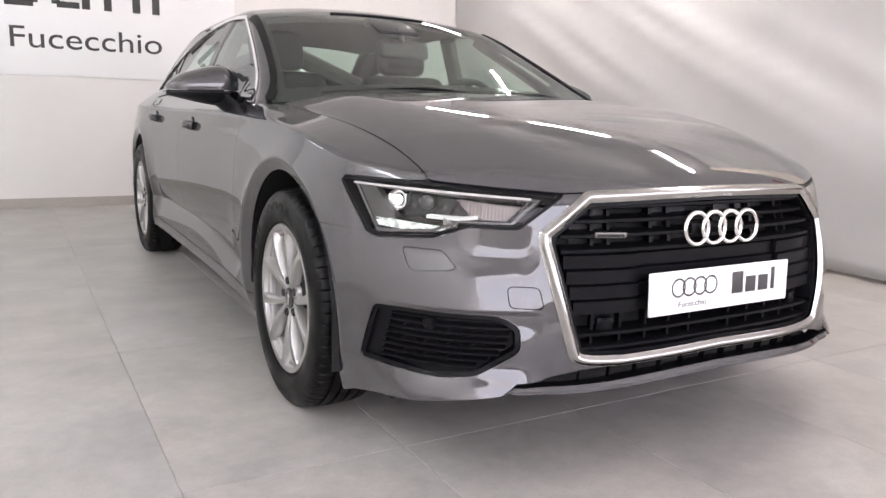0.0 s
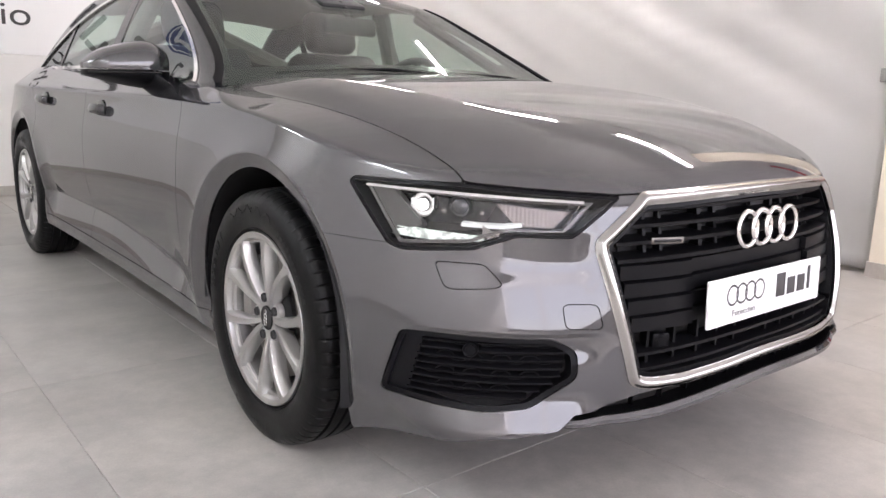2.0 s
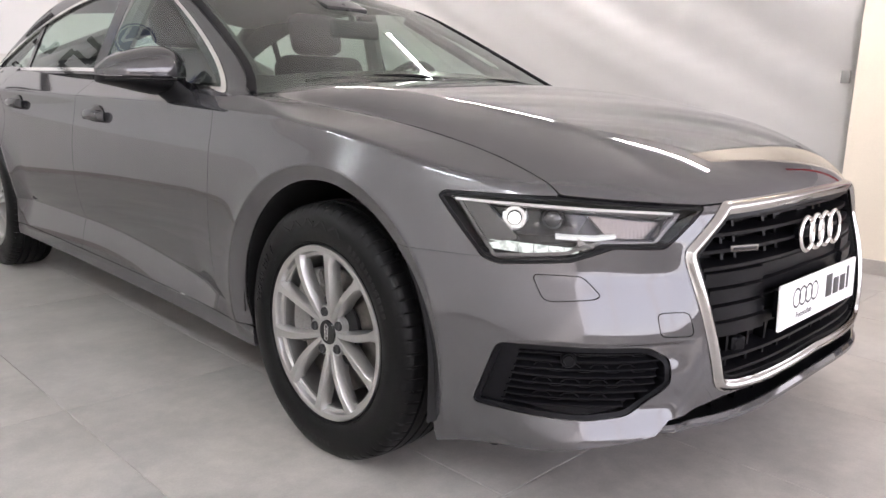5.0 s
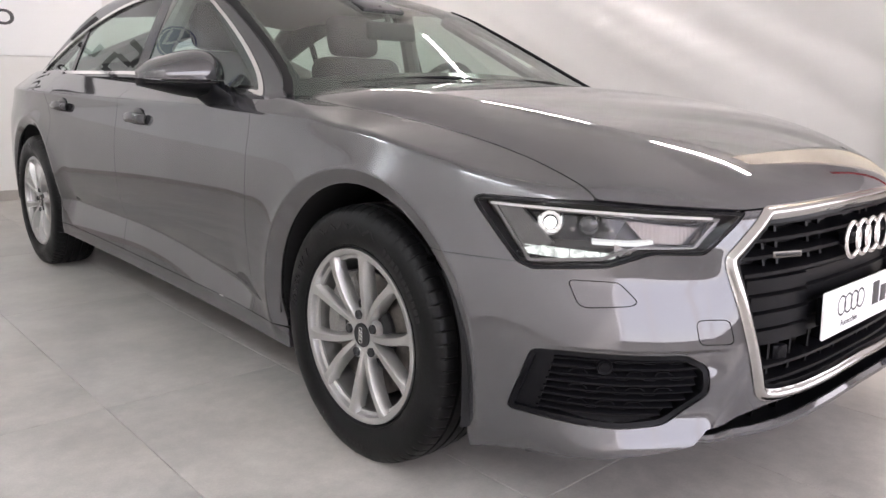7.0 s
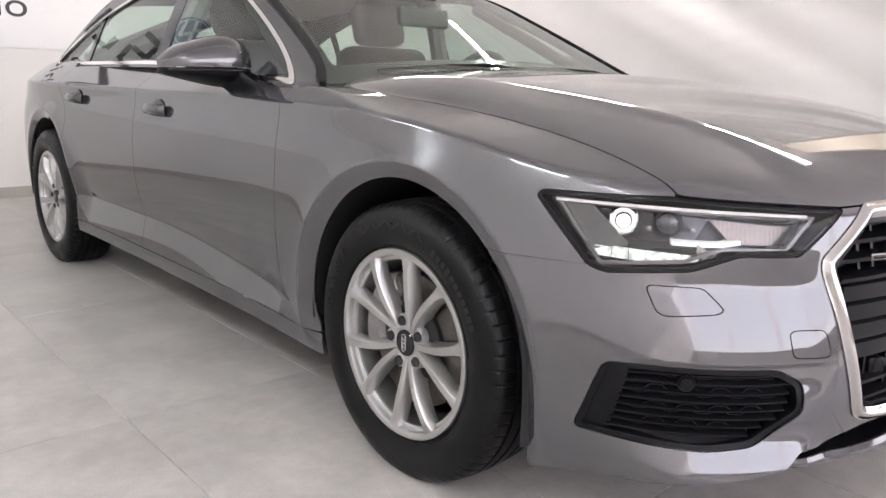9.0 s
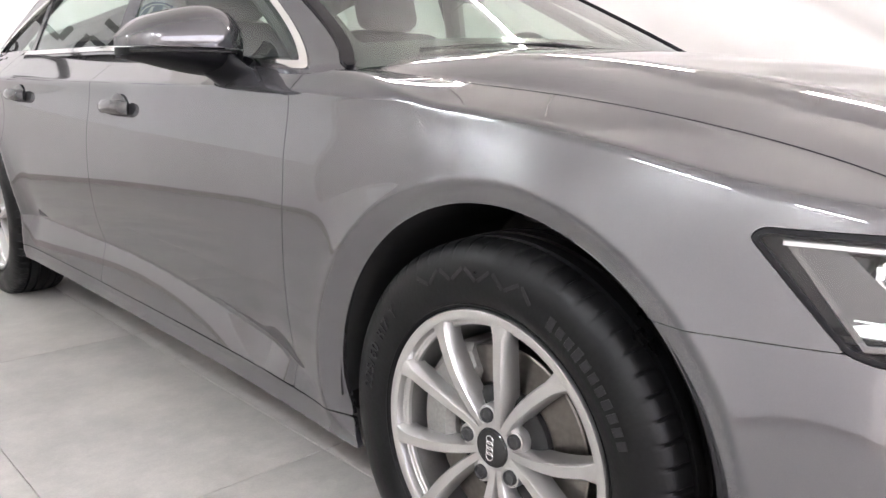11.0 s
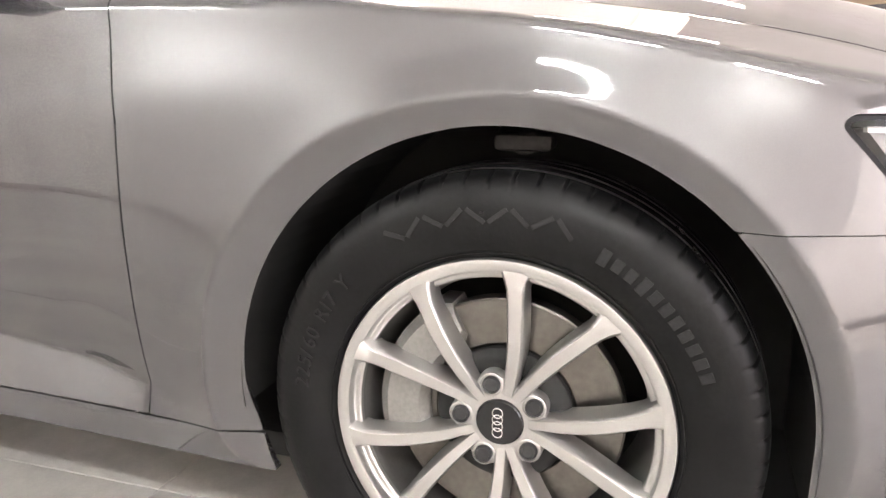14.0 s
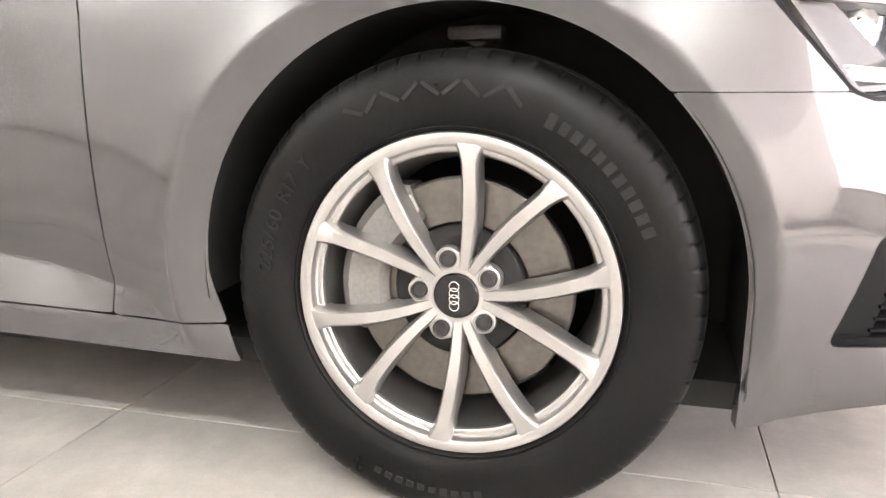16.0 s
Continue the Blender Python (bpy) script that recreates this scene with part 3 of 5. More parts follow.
def build_cabin():
    ys, es = arange(0.42, 3.7, 0.010), arange(3, 177, 0.5)
    g = cabin_grid(ys, es)
    x, y, z = g[..., 0], g[..., 1], g[..., 2]
    ax = np.abs(x)
    opening = window_shapes(y, z)
    side_lim = 0.755 - 0.36 * (z - 0.97) + 0.042 * np.exp(-np.maximum(z - 0.97, 0) / 0.05)
    header = 1.315 + 0.05 * (ax / 0.6) ** 2 - y
    screen = np.minimum(side_lim - ax, header)
    screen = np.minimum(screen, y - (0.44 + 0.035 * (ax / 0.77) ** 2))
    rear_lim = np.minimum(0.66 - 0.34 * (z - 0.97) - ax, y - 2.62)
    rear_lim = np.minimum(rear_lim, 3.5 - y)
    part("windscreen", panel(g, screen, 0.004, lift=0.001), GLASS, car, "clear windscreen, slightly tinted")
    part("rear_window", panel(g, rear_lim, 0.004), GLASS, car, "tinted rear window")
    solid = np.minimum(np.minimum(-opening, -screen), -rear_lim)
    solid = np.minimum(solid, z - np.where(ax > 0.6, np.where(y < 0.85, 0.918, belt_at(y) - 0.012), 0.9))
    solid = np.minimum(solid, y - np.where(ax > 0.70, 0.47, 0.545 + 0.04 * (ax / 0.77) ** 2))
    part("roof_shell", panel(g, solid, 0.02), PAINT, car, "metallic grey roof and pillars")
    # dark band printed round the screen's edge
    band = np.minimum(screen, np.maximum(0.028 - screen, (0.10 - (y - (0.44 + 0.035 * (ax / 0.77) ** 2))) * 0.6))
    part("screen_border", panel(g, band, 0.0, lift=-0.003), GLOSS_BLACK, car)
    mould = np.minimum(np.minimum(0.004 - screen, screen + 0.020), np.minimum(y - 0.485, 1.33 - y))
    part("screen_moulding", panel(g, mould, 0.012, lift=0.008), BLACK, car, "black rubber moulding round the windscreen")
    for sg in (-1, 1):
        own = np.where(x * sg > 0, opening, -1.0)
        cut_b, cut_c = y - 1.755 + 0.04 * (z - 1.0), y - 2.70 + 0.12 * (z - 1.0)
        fd, rd = DOORS[sg]
        part("front_window", panel(g, np.minimum(own, -cut_b), 0.003, lift=-0.006), GLASS, fd)
        part("rear_window_pane", panel(g, np.minimum(np.minimum(own, cut_b), -cut_c), 0.003, lift=-0.006), GLASS, rd)
        part("quarter_window", panel(g, np.minimum(own, cut_c), 0.003, lift=-0.006), GLASS, car)
        part("pillar_trim", panel(g, np.minimum(own, 0.052 - np.abs(cut_b)), 0.012, lift=-0.002), GLOSS_BLACK, car)
        part("pillar_trim", panel(g, np.minimum(own, 0.022 - np.abs(cut_c)), 0.012, lift=-0.002), GLOSS_BLACK, car)
        chrome = np.minimum(np.where(x * sg > 0, 1.0, -1.0), np.minimum(opening + 0.014, 0.0015 - opening))
        part("window_chrome_strip", panel(g, chrome, 0.008, lift=0.004), CHROME, car, "bright chrome strip round the side windows")


build_cabin()


# wheels
def build_wheel(at, sign):
    w = tagged(new("wheel"), "silver ten-spoke alloy wheel with black tyre", "")
    w.parent = car
    w.matrix_basis = pose(at[0], at[1], at[2], 0, 0, 0 if sign < 0 else 180)
    # tyre: its outer face looks to -x
    prof = [(-0.058, 0.228), (-0.078, 0.232), (-0.098, 0.240), (-0.109, 0.254), (-0.114, 0.275), (-0.1145, 0.292), (-0.1125, 0.311), (-0.108, 0.326), (-0.101, 0.337), (-0.092, 0.3445)]
    flat = [(-0.082, 0.3480), (-0.072, 0.3495), (-0.060, 0.3508), (-0.0595, 0.3436), (-0.0505, 0.3436), (-0.050, 0.3515), (-0.024, 0.3525), (-0.0235, 0.3445), (-0.0145, 0.3445), (-0.014, 0.3530)]
    half = prof + flat
    full = half + [(-a, r) for a, r in half[::-1]]
    steps = 660
    bm = bmesh.new()
    rings = []
    for k in range(steps):
        t = 2 * math.pi * k / steps
        ring = []
        for i, (a, r) in enumerate(full):
            edge = abs(a)
            if r > 0.33 and 0.068 < edge < 0.105 and k % 10 == 0:
                r -= 0.0045 if edge < 0.095 else 0.002
            y, z = r * math.cos(t), r * math.sin(t)
            ring.append(bm.verts.new((a, y, max(z, -at[2] + 0.0005))))
        rings.append(ring)
    for k in range(steps):
        p, q = rings[k], rings[(k + 1) % steps]
        for i in range(len(full) - 1):
            bm.faces.new((p[i], p[i + 1], q[i + 1], q[i]))
    bmesh.ops.recalc_face_normals(bm, faces=bm.faces[:])
    tyre = part("tyre", shade(bm, 40), RUBBER, w, "black road tyre with grooved tread and raised lettering")
    # thin raised rings on the sidewall
    for r, a in ((0.2475, -0.1045), (0.318, -0.1085)):
        part("sidewall_rib", lathe([(a + 0.002, r - 0.0018), (a - 0.0016, r - 0.0008), (a - 0.0016, r + 0.0008), (a + 0.002, r + 0.0018)], 120), RUBBER, tyre)
    # raised size marking, and plain bars where the maker's words stand
    def wall_spot(ang, r):
        a = float(np.interp(r, [q for _, q in prof], [q for q, _ in prof]))
        return Vector((a, math.cos(ang) * r, math.sin(ang) * r))

    def on_wall(ang, r, tilt=0.0, out=0.0016):
        e_out = (wall_spot(ang, r + 0.004) - wall_spot(ang, r - 0.004)).normalized()
        e_run = Vector((0, math.sin(ang), -math.cos(ang)))
        if sign > 0:
            e_run = -e_run
        nrm = e_run.cross(e_out)
        if nrm.x > 0:
            nrm = -nrm
        e_run = e_out.cross(nrm)
        rot = Matrix((e_run, -nrm, e_out)).transposed().to_4x4()
        return Matrix.Translation(wall_spot(ang, r) + nrm * out) @ rot @ Matrix.Rotation(tilt, 4, "Y")

    ang = radians(7)
    for ch in "225/60 R17 Y":
        if ch != " ":
            part("size_mark", letters(ch, 0.0215, 0.0012), RUBBER_RAISED, tyre, m=on_wall(ang, 0.290) @ pose(-0.007, 0, -0.0107))
        ang += radians(3.35 if ch not in "/1 " else 2.6)
    for start, step, count, bw, bh, rr in ((118, 3.9, 11, 0.013, 0.022, 0.288), (262, 3.4, 10, 0.011, 0.014, 0.300)):
        for k in range(count):
            part("name_bar", box_bm(bw, 0.0010, bh * (1.0 if k in (0, 3) else 0.78), 0.0006, 1), RUBBER_RAISED, tyre, m=on_wall(radians(start + step * k), rr))
    for k in range(9):
        part("wall_rib", box_bm(0.006, 0.0012, 0.030, 0.0004, 1), RUBBER_RAISED, tyre, m=on_wall(radians(62 + 5.6 * k), 0.298, radians(52 if k % 2 else -52)))
    # rim
    rim = [(-0.090, 0.2395), (-0.0995, 0.2394), (-0.1035, 0.2372), (-0.1042, 0.2345), (-0.1035, 0.2245), (-0.1015, 0.2212), (-0.0960, 0.2195), (-0.0890, 0.2185), (-0.0870, 0.2165), (-0.0862, 0.2115), (-0.0840, 0.2090), (-0.0780, 0.2078)]
    part("rim", lathe(rim, 96), ALLOY, w, "silver alloy rim")
    part("rim_barrel", lathe([(-0.080, 0.2082), (-0.068, 0.2060), (-0.030, 0.1990), (0.02, 0.1930), (0.085, 0.1930), (0.090, 0.2300)], 96), BARREL, w, "inner barrel of the silver rim, darkened for shade")
    # ten spokes, two from each of five hub lobes
    for lobe in range(5):
        base = 41.5 + 72 * lobe
        for side in (-1, 1):
            a0 = radians(base + side * 8.5)
            a1 = radians(base + side * 18.6)
            bm = bmesh.new()
            rows = []
            for i in range(13):
                f = i / 12
                r = 0.040 + (0.2285 - 0.040) * f
                ang = a0 + (a1 - a0) * f ** 0.9
                hw = (0.0080 + 0.0036 * f + 0.011 * (max(0, f - 0.80) / 0.20) ** 2) * (1.0 + 0.15 * math.sin(math.pi * f))
                face = -0.083 - 0.0165 * f - 0.0105 * math.sin(math.pi * f * 0.9)
                depth = 0.046 - 0.014 * f
                c = Vector((0, math.cos(ang) * r, math.sin(ang) * r))
                tang = Vector((0, -math.sin(ang), math.cos(ang)))
                sec = []
                for o, dx in ((-1.25, depth), (-1.0, 0.004), (-0.72, 0.0), (0.72, 0.0), (1.0, 0.004), (1.25, depth)):
                    sec.append(bm.verts.new(c + tang * o * hw + Vector((face + dx, 0, 0))))
                rows.append(sec)
            for p, q in zip(rows, rows[1:]):
                for k in range(6):
                    bm.faces.new((p[k], p[(k + 1) % 6], q[(k + 1) % 6], q[k]))
            bm.faces.new(rows[0])
            bm.faces.new(rows[-1][::-1])
            bmesh.ops.recalc_face_normals(bm, faces=bm.faces[:])
            part("spoke", shade(bm, 38), ALLOY, w)
    # hub with five lobes
    out = []
    for k in range(120):
        t = 2 * math.pi * k / 120
        lob = math.cos(5 * (t - radians(5.5)))
        out.append((0.066 + 0.0075 * lob) if lob > 0 else 0.066 + 0.006 * lob)
    bm = bmesh.new()
    loops = []
    for x0, sc in ((-0.045, 1.02), (-0.078, 1.0), (-0.082, 0.96), (-0.083, 0.45), (-0.079, 0.42)):
        loops.append([bm.verts.new((x0, out[k] * sc * math.cos(2 * math.pi * k / 120) if sc > 0.5 else 0.0345 * math.cos(2 * math.pi * k / 120), out[k] * sc * math.sin(2 * math.pi * k / 120) if sc > 0.5 else 0.0345 * math.sin(2 * math.pi * k / 120))) for k in range(120)])
    for p, q in zip(loops, loops[1:]):
        for k in range(120):
            bm.faces.new((p[k], p[(k + 1) % 120], q[(k + 1) % 120], q[k]))
    bmesh.ops.recalc_face_normals(bm, faces=bm.faces[:])
    part("hub", shade(bm, 35), ALLOY, w)
    cap = part("centre_cap", lathe([(-0.070, 0.0338), (-0.0845, 0.0335), (-0.0865, 0.0315), (-0.0870, 0.0)], 48), GLOSS_BLACK, w, "black centre cap with ring emblem")
    for k in range(4):
        ring = lathe([(0.0008 * math.cos(a), 0.0072 + 0.0009 * math.sin(a)) for a in np.linspace(0, 2 * math.pi, 8, endpoint=False)], 28, closed=True)
        part("emblem_ring", ring, CHROME, cap, m=pose(-0.0875, 0.002, (k - 1.5) * 0.0098))
    for k in range(5):
        a = radians(5.5 + 72 * k)
        bolt = lathe([(-0.060, 0.0175), (-0.0835, 0.0172), (-0.0845, 0.0155), (-0.079, 0.0142), (-0.070, 0.0140)], 24)
        part("bolt_seat", bolt, ALLOY, w, m=pose(0, 0.056 * math.cos(a), 0.056 * math.sin(a)))
        b2 = lathe([(-0.062, 0.0128), (-0.0875, 0.0126), (-0.0900, 0.0110), (-0.0895, 0.0095), (-0.0865, 0.0085), (-0.0865, 0.0)], 18)
        part("wheel_bolt_cap", b2, TRIM, w, m=pose(0, 0.056 * math.cos(a), 0.056 * math.sin(a)))
    disc = lathe([(-0.030, 0.094), (-0.046, 0.101), (-0.048, 0.104), (-0.048, 0.166), (-0.046, 0.169), (-0.022, 0.169), (-0.020, 0.092)], 96)
    part("brake_disc", disc, STEEL, w, "bare steel brake disc")
    part("disc_bell", lathe([(-0.025, 0.101), (-0.056, 0.099), (-0.062, 0.092), (-0.064, 0.083), (-0.064, 0.0)], 64), DARK, w, "black disc bell")
    bm = bmesh.new()
    secs = []
    for k in range(15):
        a = radians(-25 + 88 * k / 14)
        r0, r1 = 0.112, 0.186
        e = 0.012 if k in (0, 14) else 0.0
        secs.append([bm.verts.new((x, r * math.cos(a), r * math.sin(a))) for x, r in ((-0.058 + e, r0 + e), (-0.072 + e, r0 + 0.012 + e), (-0.072 + e, r1 - 0.014 - e), (-0.060 + e, r1 - e), (0.01, r1 - e), (0.01, r0 + e))])
    for p, q in zip(secs, secs[1:]):
        for k in range(6):
            bm.faces.new((p[k], p[(k + 1) % 6], q[(k + 1) % 6], q[k]))
    bm.faces.new(secs[0])
    bm.faces.new(secs[-1][::-1])
    bmesh.ops.recalc_face_normals(bm, faces=bm.faces[:])
    part("brake_caliper", shade(bm, 30), material_caliper, w, "grey cast brake caliper")
    return w


RUBBER_RAISED = material("raised_rubber", (0.016, 0.016, 0.0165), 0.5, grain=0.2, grain_scale=200)
RUBBER_RAISED.node_tree.nodes["Principled BSDF"].inputs["Specular IOR Level"].default_value = 0.2
material_caliper = material("grey_caliper", (0.21, 0.203, 0.193), 0.5, 0.5, grain=0.12, grain_scale=150, bump=0.08)
WHEELS = []
for yy in (0.0, WB):
    WHEELS.append(build_wheel((-0.8185, yy, HUB), -1))
for yy in (0.0, WB):
    w2 = copy_thing(WHEELS[0], pose(0.8185, yy, HUB, 0, 0, 180))

# wheel housings and floor pan
for sg in (-1, 1):
    for yc in (0.0, WB):
        bm = bmesh.new()
        rows = []
        arc = [(math.cos(radians(-6 + 186 * k / 40)), math.sin(radians(-6 + 186 * k / 40)), 0.0) for k in range(41)] + [(-1.0, 0.0, 0.06), (-1.0, 0.0, 0.13)]
        for cy, cz, fall in arc:
            rows.append([bm.verts.new((sg * x, yc + r2 * cy, 0.352 + r2 * cz - fall)) for x, r2 in ((0.915, 0.402), (0.89, 0.408), (0.55, 0.408))])
        for p, q in zip(rows, rows[1:]):
            for k in range(2):
                bm.faces.new((p[k], p[k + 1], q[k + 1], q[k]))
        bm.faces.new([r[2] for r in rows])
        part("wheel_housing", shade(bm, 50), DARK, car, "black plastic wheel housing")
for sg in (-1, 1):
    arm = new("suspension_knuckle")
    arm.parent = car
    tagged(arm, "bare metal suspension knuckle over the tyre")
    part("knuckle_arm", tube([(sg * 0.60, 0.06, 0.715), (sg * 0.70, 0.02, 0.722), (sg * 0.775, 0.0, 0.712)], 0.022, 10, flat=0.7), CAST, arm)
    part("ball_joint", box_bm(0.05, 0.085, 0.024, 0.008, m=pose(sg * 0.77, 0.0, 0.716)), CAST, arm)
part("floor_pan", box_bm(1.56, 3.9, 0.05, 0.01, m=pose(0, 1.45, 0.175)), DARK, car)

# ---- the car's fittings ----
NOSE_AZ, NOSE_Z = arange(-80, 80, 0.5), arange(0.14, 0.80, 0.005)
_az, _z = np.meshgrid(np.radians(NOSE_AZ), NOSE_Z, indexing="ij")
_skin = cast(body_field, np.stack([0 * _z, 0 * _z, _z], -1), np.stack([-np.sin(_az), -np.cos(_az), 0 * _z], -1))
NOSE_R = np.hypot(_skin[..., 0], _skin[..., 1])


def nose_point(az, z, recess=0.0):
    """A point of the nose's skin at an azimuth (degrees, car's right positive) and height, moved inwards."""
    u, v = (az + 80) / 0.5, (min(max(z, 0.141), 0.799) - 0.14) / 0.005
    i, j = int(u), int(v)
    fu, fv = u - i, v - j
    r = (NOSE_R[i, j] * (1 - fu) + NOSE_R[i + 1, j] * fu) * (1 - fv) + (NOSE_R[i, j + 1] * (1 - fu) + NOSE_R[i + 1, j + 1] * fu) * fv - recess
    a = radians(az)
    return Vector((-math.sin(a) * r, -math.cos(a) * r, z))


def nose_bar(az0, az1, z0, height, depth, recess, steps=24, rise=0.0, thin=0.5, face=0.6):
    """A blade that follows the nose: a flat wedge, thick at its front edge."""
    bm = bmesh.new()
    rows = []
    for k in range(steps + 1):
        az = az0 + (az1 - az0) * k / steps
        z = z0 + rise * (az / 30.0) ** 2
        f, b = nose_point(az, z, recess), nose_point(az, z, recess + depth)
        h = height / 2
        rows.append([bm.verts.new(v) for v in (f + Vector((0, 0, -h * face)), f + Vector((0, 0, h * face)), f.lerp(b, 0.12) + Vector((0, 0, h)), b + Vector((0, 0, h * thin + 0.006)), b + Vector((0, 0, -h * thin + 0.006)), f.lerp(b, 0.12) + Vector((0, 0, -h)))])
    for p, q in zip(rows, rows[1:]):
        for k in range(6):
            bm.faces.new((p[k], p[(k + 1) % 6], q[(k + 1) % 6], q[k]))
    bm.faces.new(rows[0])
    bm.faces.new(rows[-1][::-1])
    bmesh.ops.recalc_face_normals(bm, faces=bm.faces[:])
    return shade(bm, 40 if face < 0.8 else 12)


def nose_rib(az, z0, z1, width, depth, recess):
    """An upright rib behind the blades."""
    bm = bmesh.new()
    da = math.degrees(width / 0.9) / 2
    cs = []
    for z in (z0, z1):
        for a in (az - da, az + da):
            for r in (recess, recess + depth):
                cs.append(bm.verts.new(nose_point(a, z, r)))
    for f in ((0, 1, 3, 2), (4, 6, 7, 5), (0, 2, 6, 4), (1, 5, 7, 3), (0, 4, 5, 1), (2, 3, 7, 6)):
        bm.faces.new([cs[i] for i in f])
    bmesh.ops.recalc_face_normals(bm, faces=bm.faces[:])
    return bm


def facing(az, z, recess):
    """A pose on the nose with -y looking outwards."""
    p = nose_point(az, z, recess)
    return Matrix.Translation(p) @ Matrix.Rotation(radians(-az), 4, "Z")


FRONT = side_grid(arange(-2.80, -0.20, 0.0085), arange(-26, 24, 0.62))
FS, FZ = around(FRONT)
FSIDE = np.where(FRONT[..., 0] > 0, FS, -FS)
FRAME_CHROME = material("satin_aluminium", (0.45, 0.44, 0.425), 0.16, 1.0, rough_var=0.04, stain_scale=12)
grille = new("front_grille")
grille.parent = car
tagged(grille, "black slatted grille in a broad chrome frame")
ins = poly_sdf(GRILLE, FSIDE, FZ)
fine = side_grid(arange(-2.16, -0.84, 0.0035), arange(-17, 19, 0.24))
fs, fz = around(fine)
fin = poly_sdf(GRILLE, np.where(fine[..., 0] > 0, fs, -fs), fz)
rise = 0.003 + 0.010 * sstep(-0.006, 0.006, fin) - 0.012 * sstep(0.009, 0.024, fin)
part("grille_frame", panel(fine, np.minimum(fin + 0.0065, 0.0215 - fin), 0.03, lift=rise[..., None], outward=(0, 0, 0.45)), FRAME_CHROME, grille, "polished chrome frame")
part("grille_backing", panel(FRONT, ins - 0.001, 0.0, lift=-0.085, outward=(0, 0, 0.45)), DARK, grille)
part("grille_surround", panel(FRONT, np.minimum(ins - 0.018, 0.030 - ins), 0.075, lift=-0.006, outward=(0, 0, 0.45)), BLACK, grille)


def grille_reach(z):
    """How far, in degrees, the grille's opening reaches at a height."""
    return float(np.interp(z, (0.33, 0.345, 0.64, 0.746), (25.0, 27.0, 31.3, 24.6))) - 0.9


for z, h, d in ((0.716, 0.013, 0.06), (0.681, 0.013, 0.06), (0.645, 0.013, 0.06), (0.608, 0.014, 0.06), (0.400, 0.012, 0.055), (0.364, 0.012, 0.055)):
    r = grille_reach(z)
    part("slat", nose_bar(-r, r, z, h, d, 0.016, 40, rise=-0.004), BLACK, grille)
for z in (0.578, 0.540, 0.502, 0.464):
    r = grille_reach(z)
    for a0, a1 in ((-r, -16.9), (16.9, r)):
        part("closed_slat", nose_bar(a0, a1, z, 0.034, 0.03, 0.020, 10, thin=0.95, face=0.93), BLACK, grille)
    part("closed_slat", nose_bar(-16.7, 16.7, z, 0.034, 0.02, 0.034, 20, thin=0.95, face=0.93), BLACK, grille)
for k in range(-5, 6):
    if k:
        part("rib", nose_rib(k * 4.9, 0.335, 0.45, 0.007, 0.03, 0.034), BLACK, grille)
for az, w in ((-24.5, 0.008), (-21.5, 0.008), (-13.0, 0.012), (-9.0, 0.012), (9.0, 0.012), (13.0, 0.012), (21.5, 0.008), (24.5, 0.008)):
    part("rib", nose_rib(az, 0.60, 0.735, w, 0.03, 0.050), BLACK, grille)
for a0, a1 in ((-28, -22), (-12, -4), (4, 12), (22, 28)):
    part("shutter", nose_bar(a0, a1, 0.662, 0.11, 0.01, 0.072, 6, thin=0.95), TRIM, grille)
for az in (-22.5, 22.5):
    sn = part("parking_sensor", lathe([(0.0, 0.017), (-0.006, 0.0165), (-0.008, 0.015), (-0.006, 0.0125), (-0.0055, 0.0115), (-0.0085, 0.0105), (-0.009, 0.0)], 28), BLACK, grille)
    sn.matrix_basis = facing(az, 0.418, 0.033) @ Matrix.Rotation(radians(90), 4, "Z")
    part("sensor_holder", box_bm(0.044, 0.02, 0.036, 0.006, m=Matrix.Identity(4)), BLACK, grille, m=facing(az, 0.418, 0.036))
# emblem of four rings
emblem = new("ring_emblem")
emblem.parent = grille
emblem.location = (0, nose_point(0, 0.655, 0).y - 0.012, 0.655)
emblem.rotation_euler = (radians(-4), 0, 0)
for k in range(4):
    prof = [(0.0055 * math.cos(a), 0.0418 + 0.0062 * math.sin(a)) for a in np.linspace(0, 2 * math.pi, 12, endpoint=False)]
    ring = lathe(prof, 56, closed=True, mat4=Matrix.Rotation(radians(90), 4, "Z"))
    part("emblem_ring", ring, CHROME, emblem, m=pose((k - 1.5) * 0.0632, -0.0008 * (k % 2), 0))
part("emblem_mount", box_bm(0.20, 0.02, 0.03, 0.004, m=pose(0, 0.022, 0)), BLACK, emblem)
badge = part("model_badge", box_bm(0.085, 0.006, 0.016, 0.003), STEEL, grille, "small chrome badge", m=facing(22.0, 0.6445, 0.011))
part("badge_bar", box_bm(0.07, 0.003, 0.007, 0.001, m=pose(0, -0.003, 0)), GLOSS_BLACK, badge)

# show plate
plate = part("show_plate", box_bm(0.532, 0.008, 0.114, 0.003), BANNER, car, "white dealer show plate with dark print")
plate.matrix_basis = pose(0.0, -0.928, 0.4935, -2.5, 0, 0)
part("plate_holder", box_bm(0.44, 0.03, 0.07, 0.004, m=pose(0, 0.0195, 0)), BLACK, plate)
for k in range(4):
    prof = [(0.0006 * math.cos(a), 0.0232 + 0.0027 * math.sin(a)) for a in np.linspace(0, 2 * math.pi, 8, endpoint=False)]
    part("printed_ring", lathe(prof, 48, closed=True, mat4=Matrix.Rotation(radians(90), 4, "Z")), INK, plate, m=pose(-0.166 + k * 0.0395, -0.0045, 0.012))
me = letters("Fucecchio", 0.0150, 0.0004)
part("place_name", me, INK, plate, m=pose(-0.166, -0.0045, -0.0395) @ Matrix.Diagonal((1.22, 1, 1, 1)))
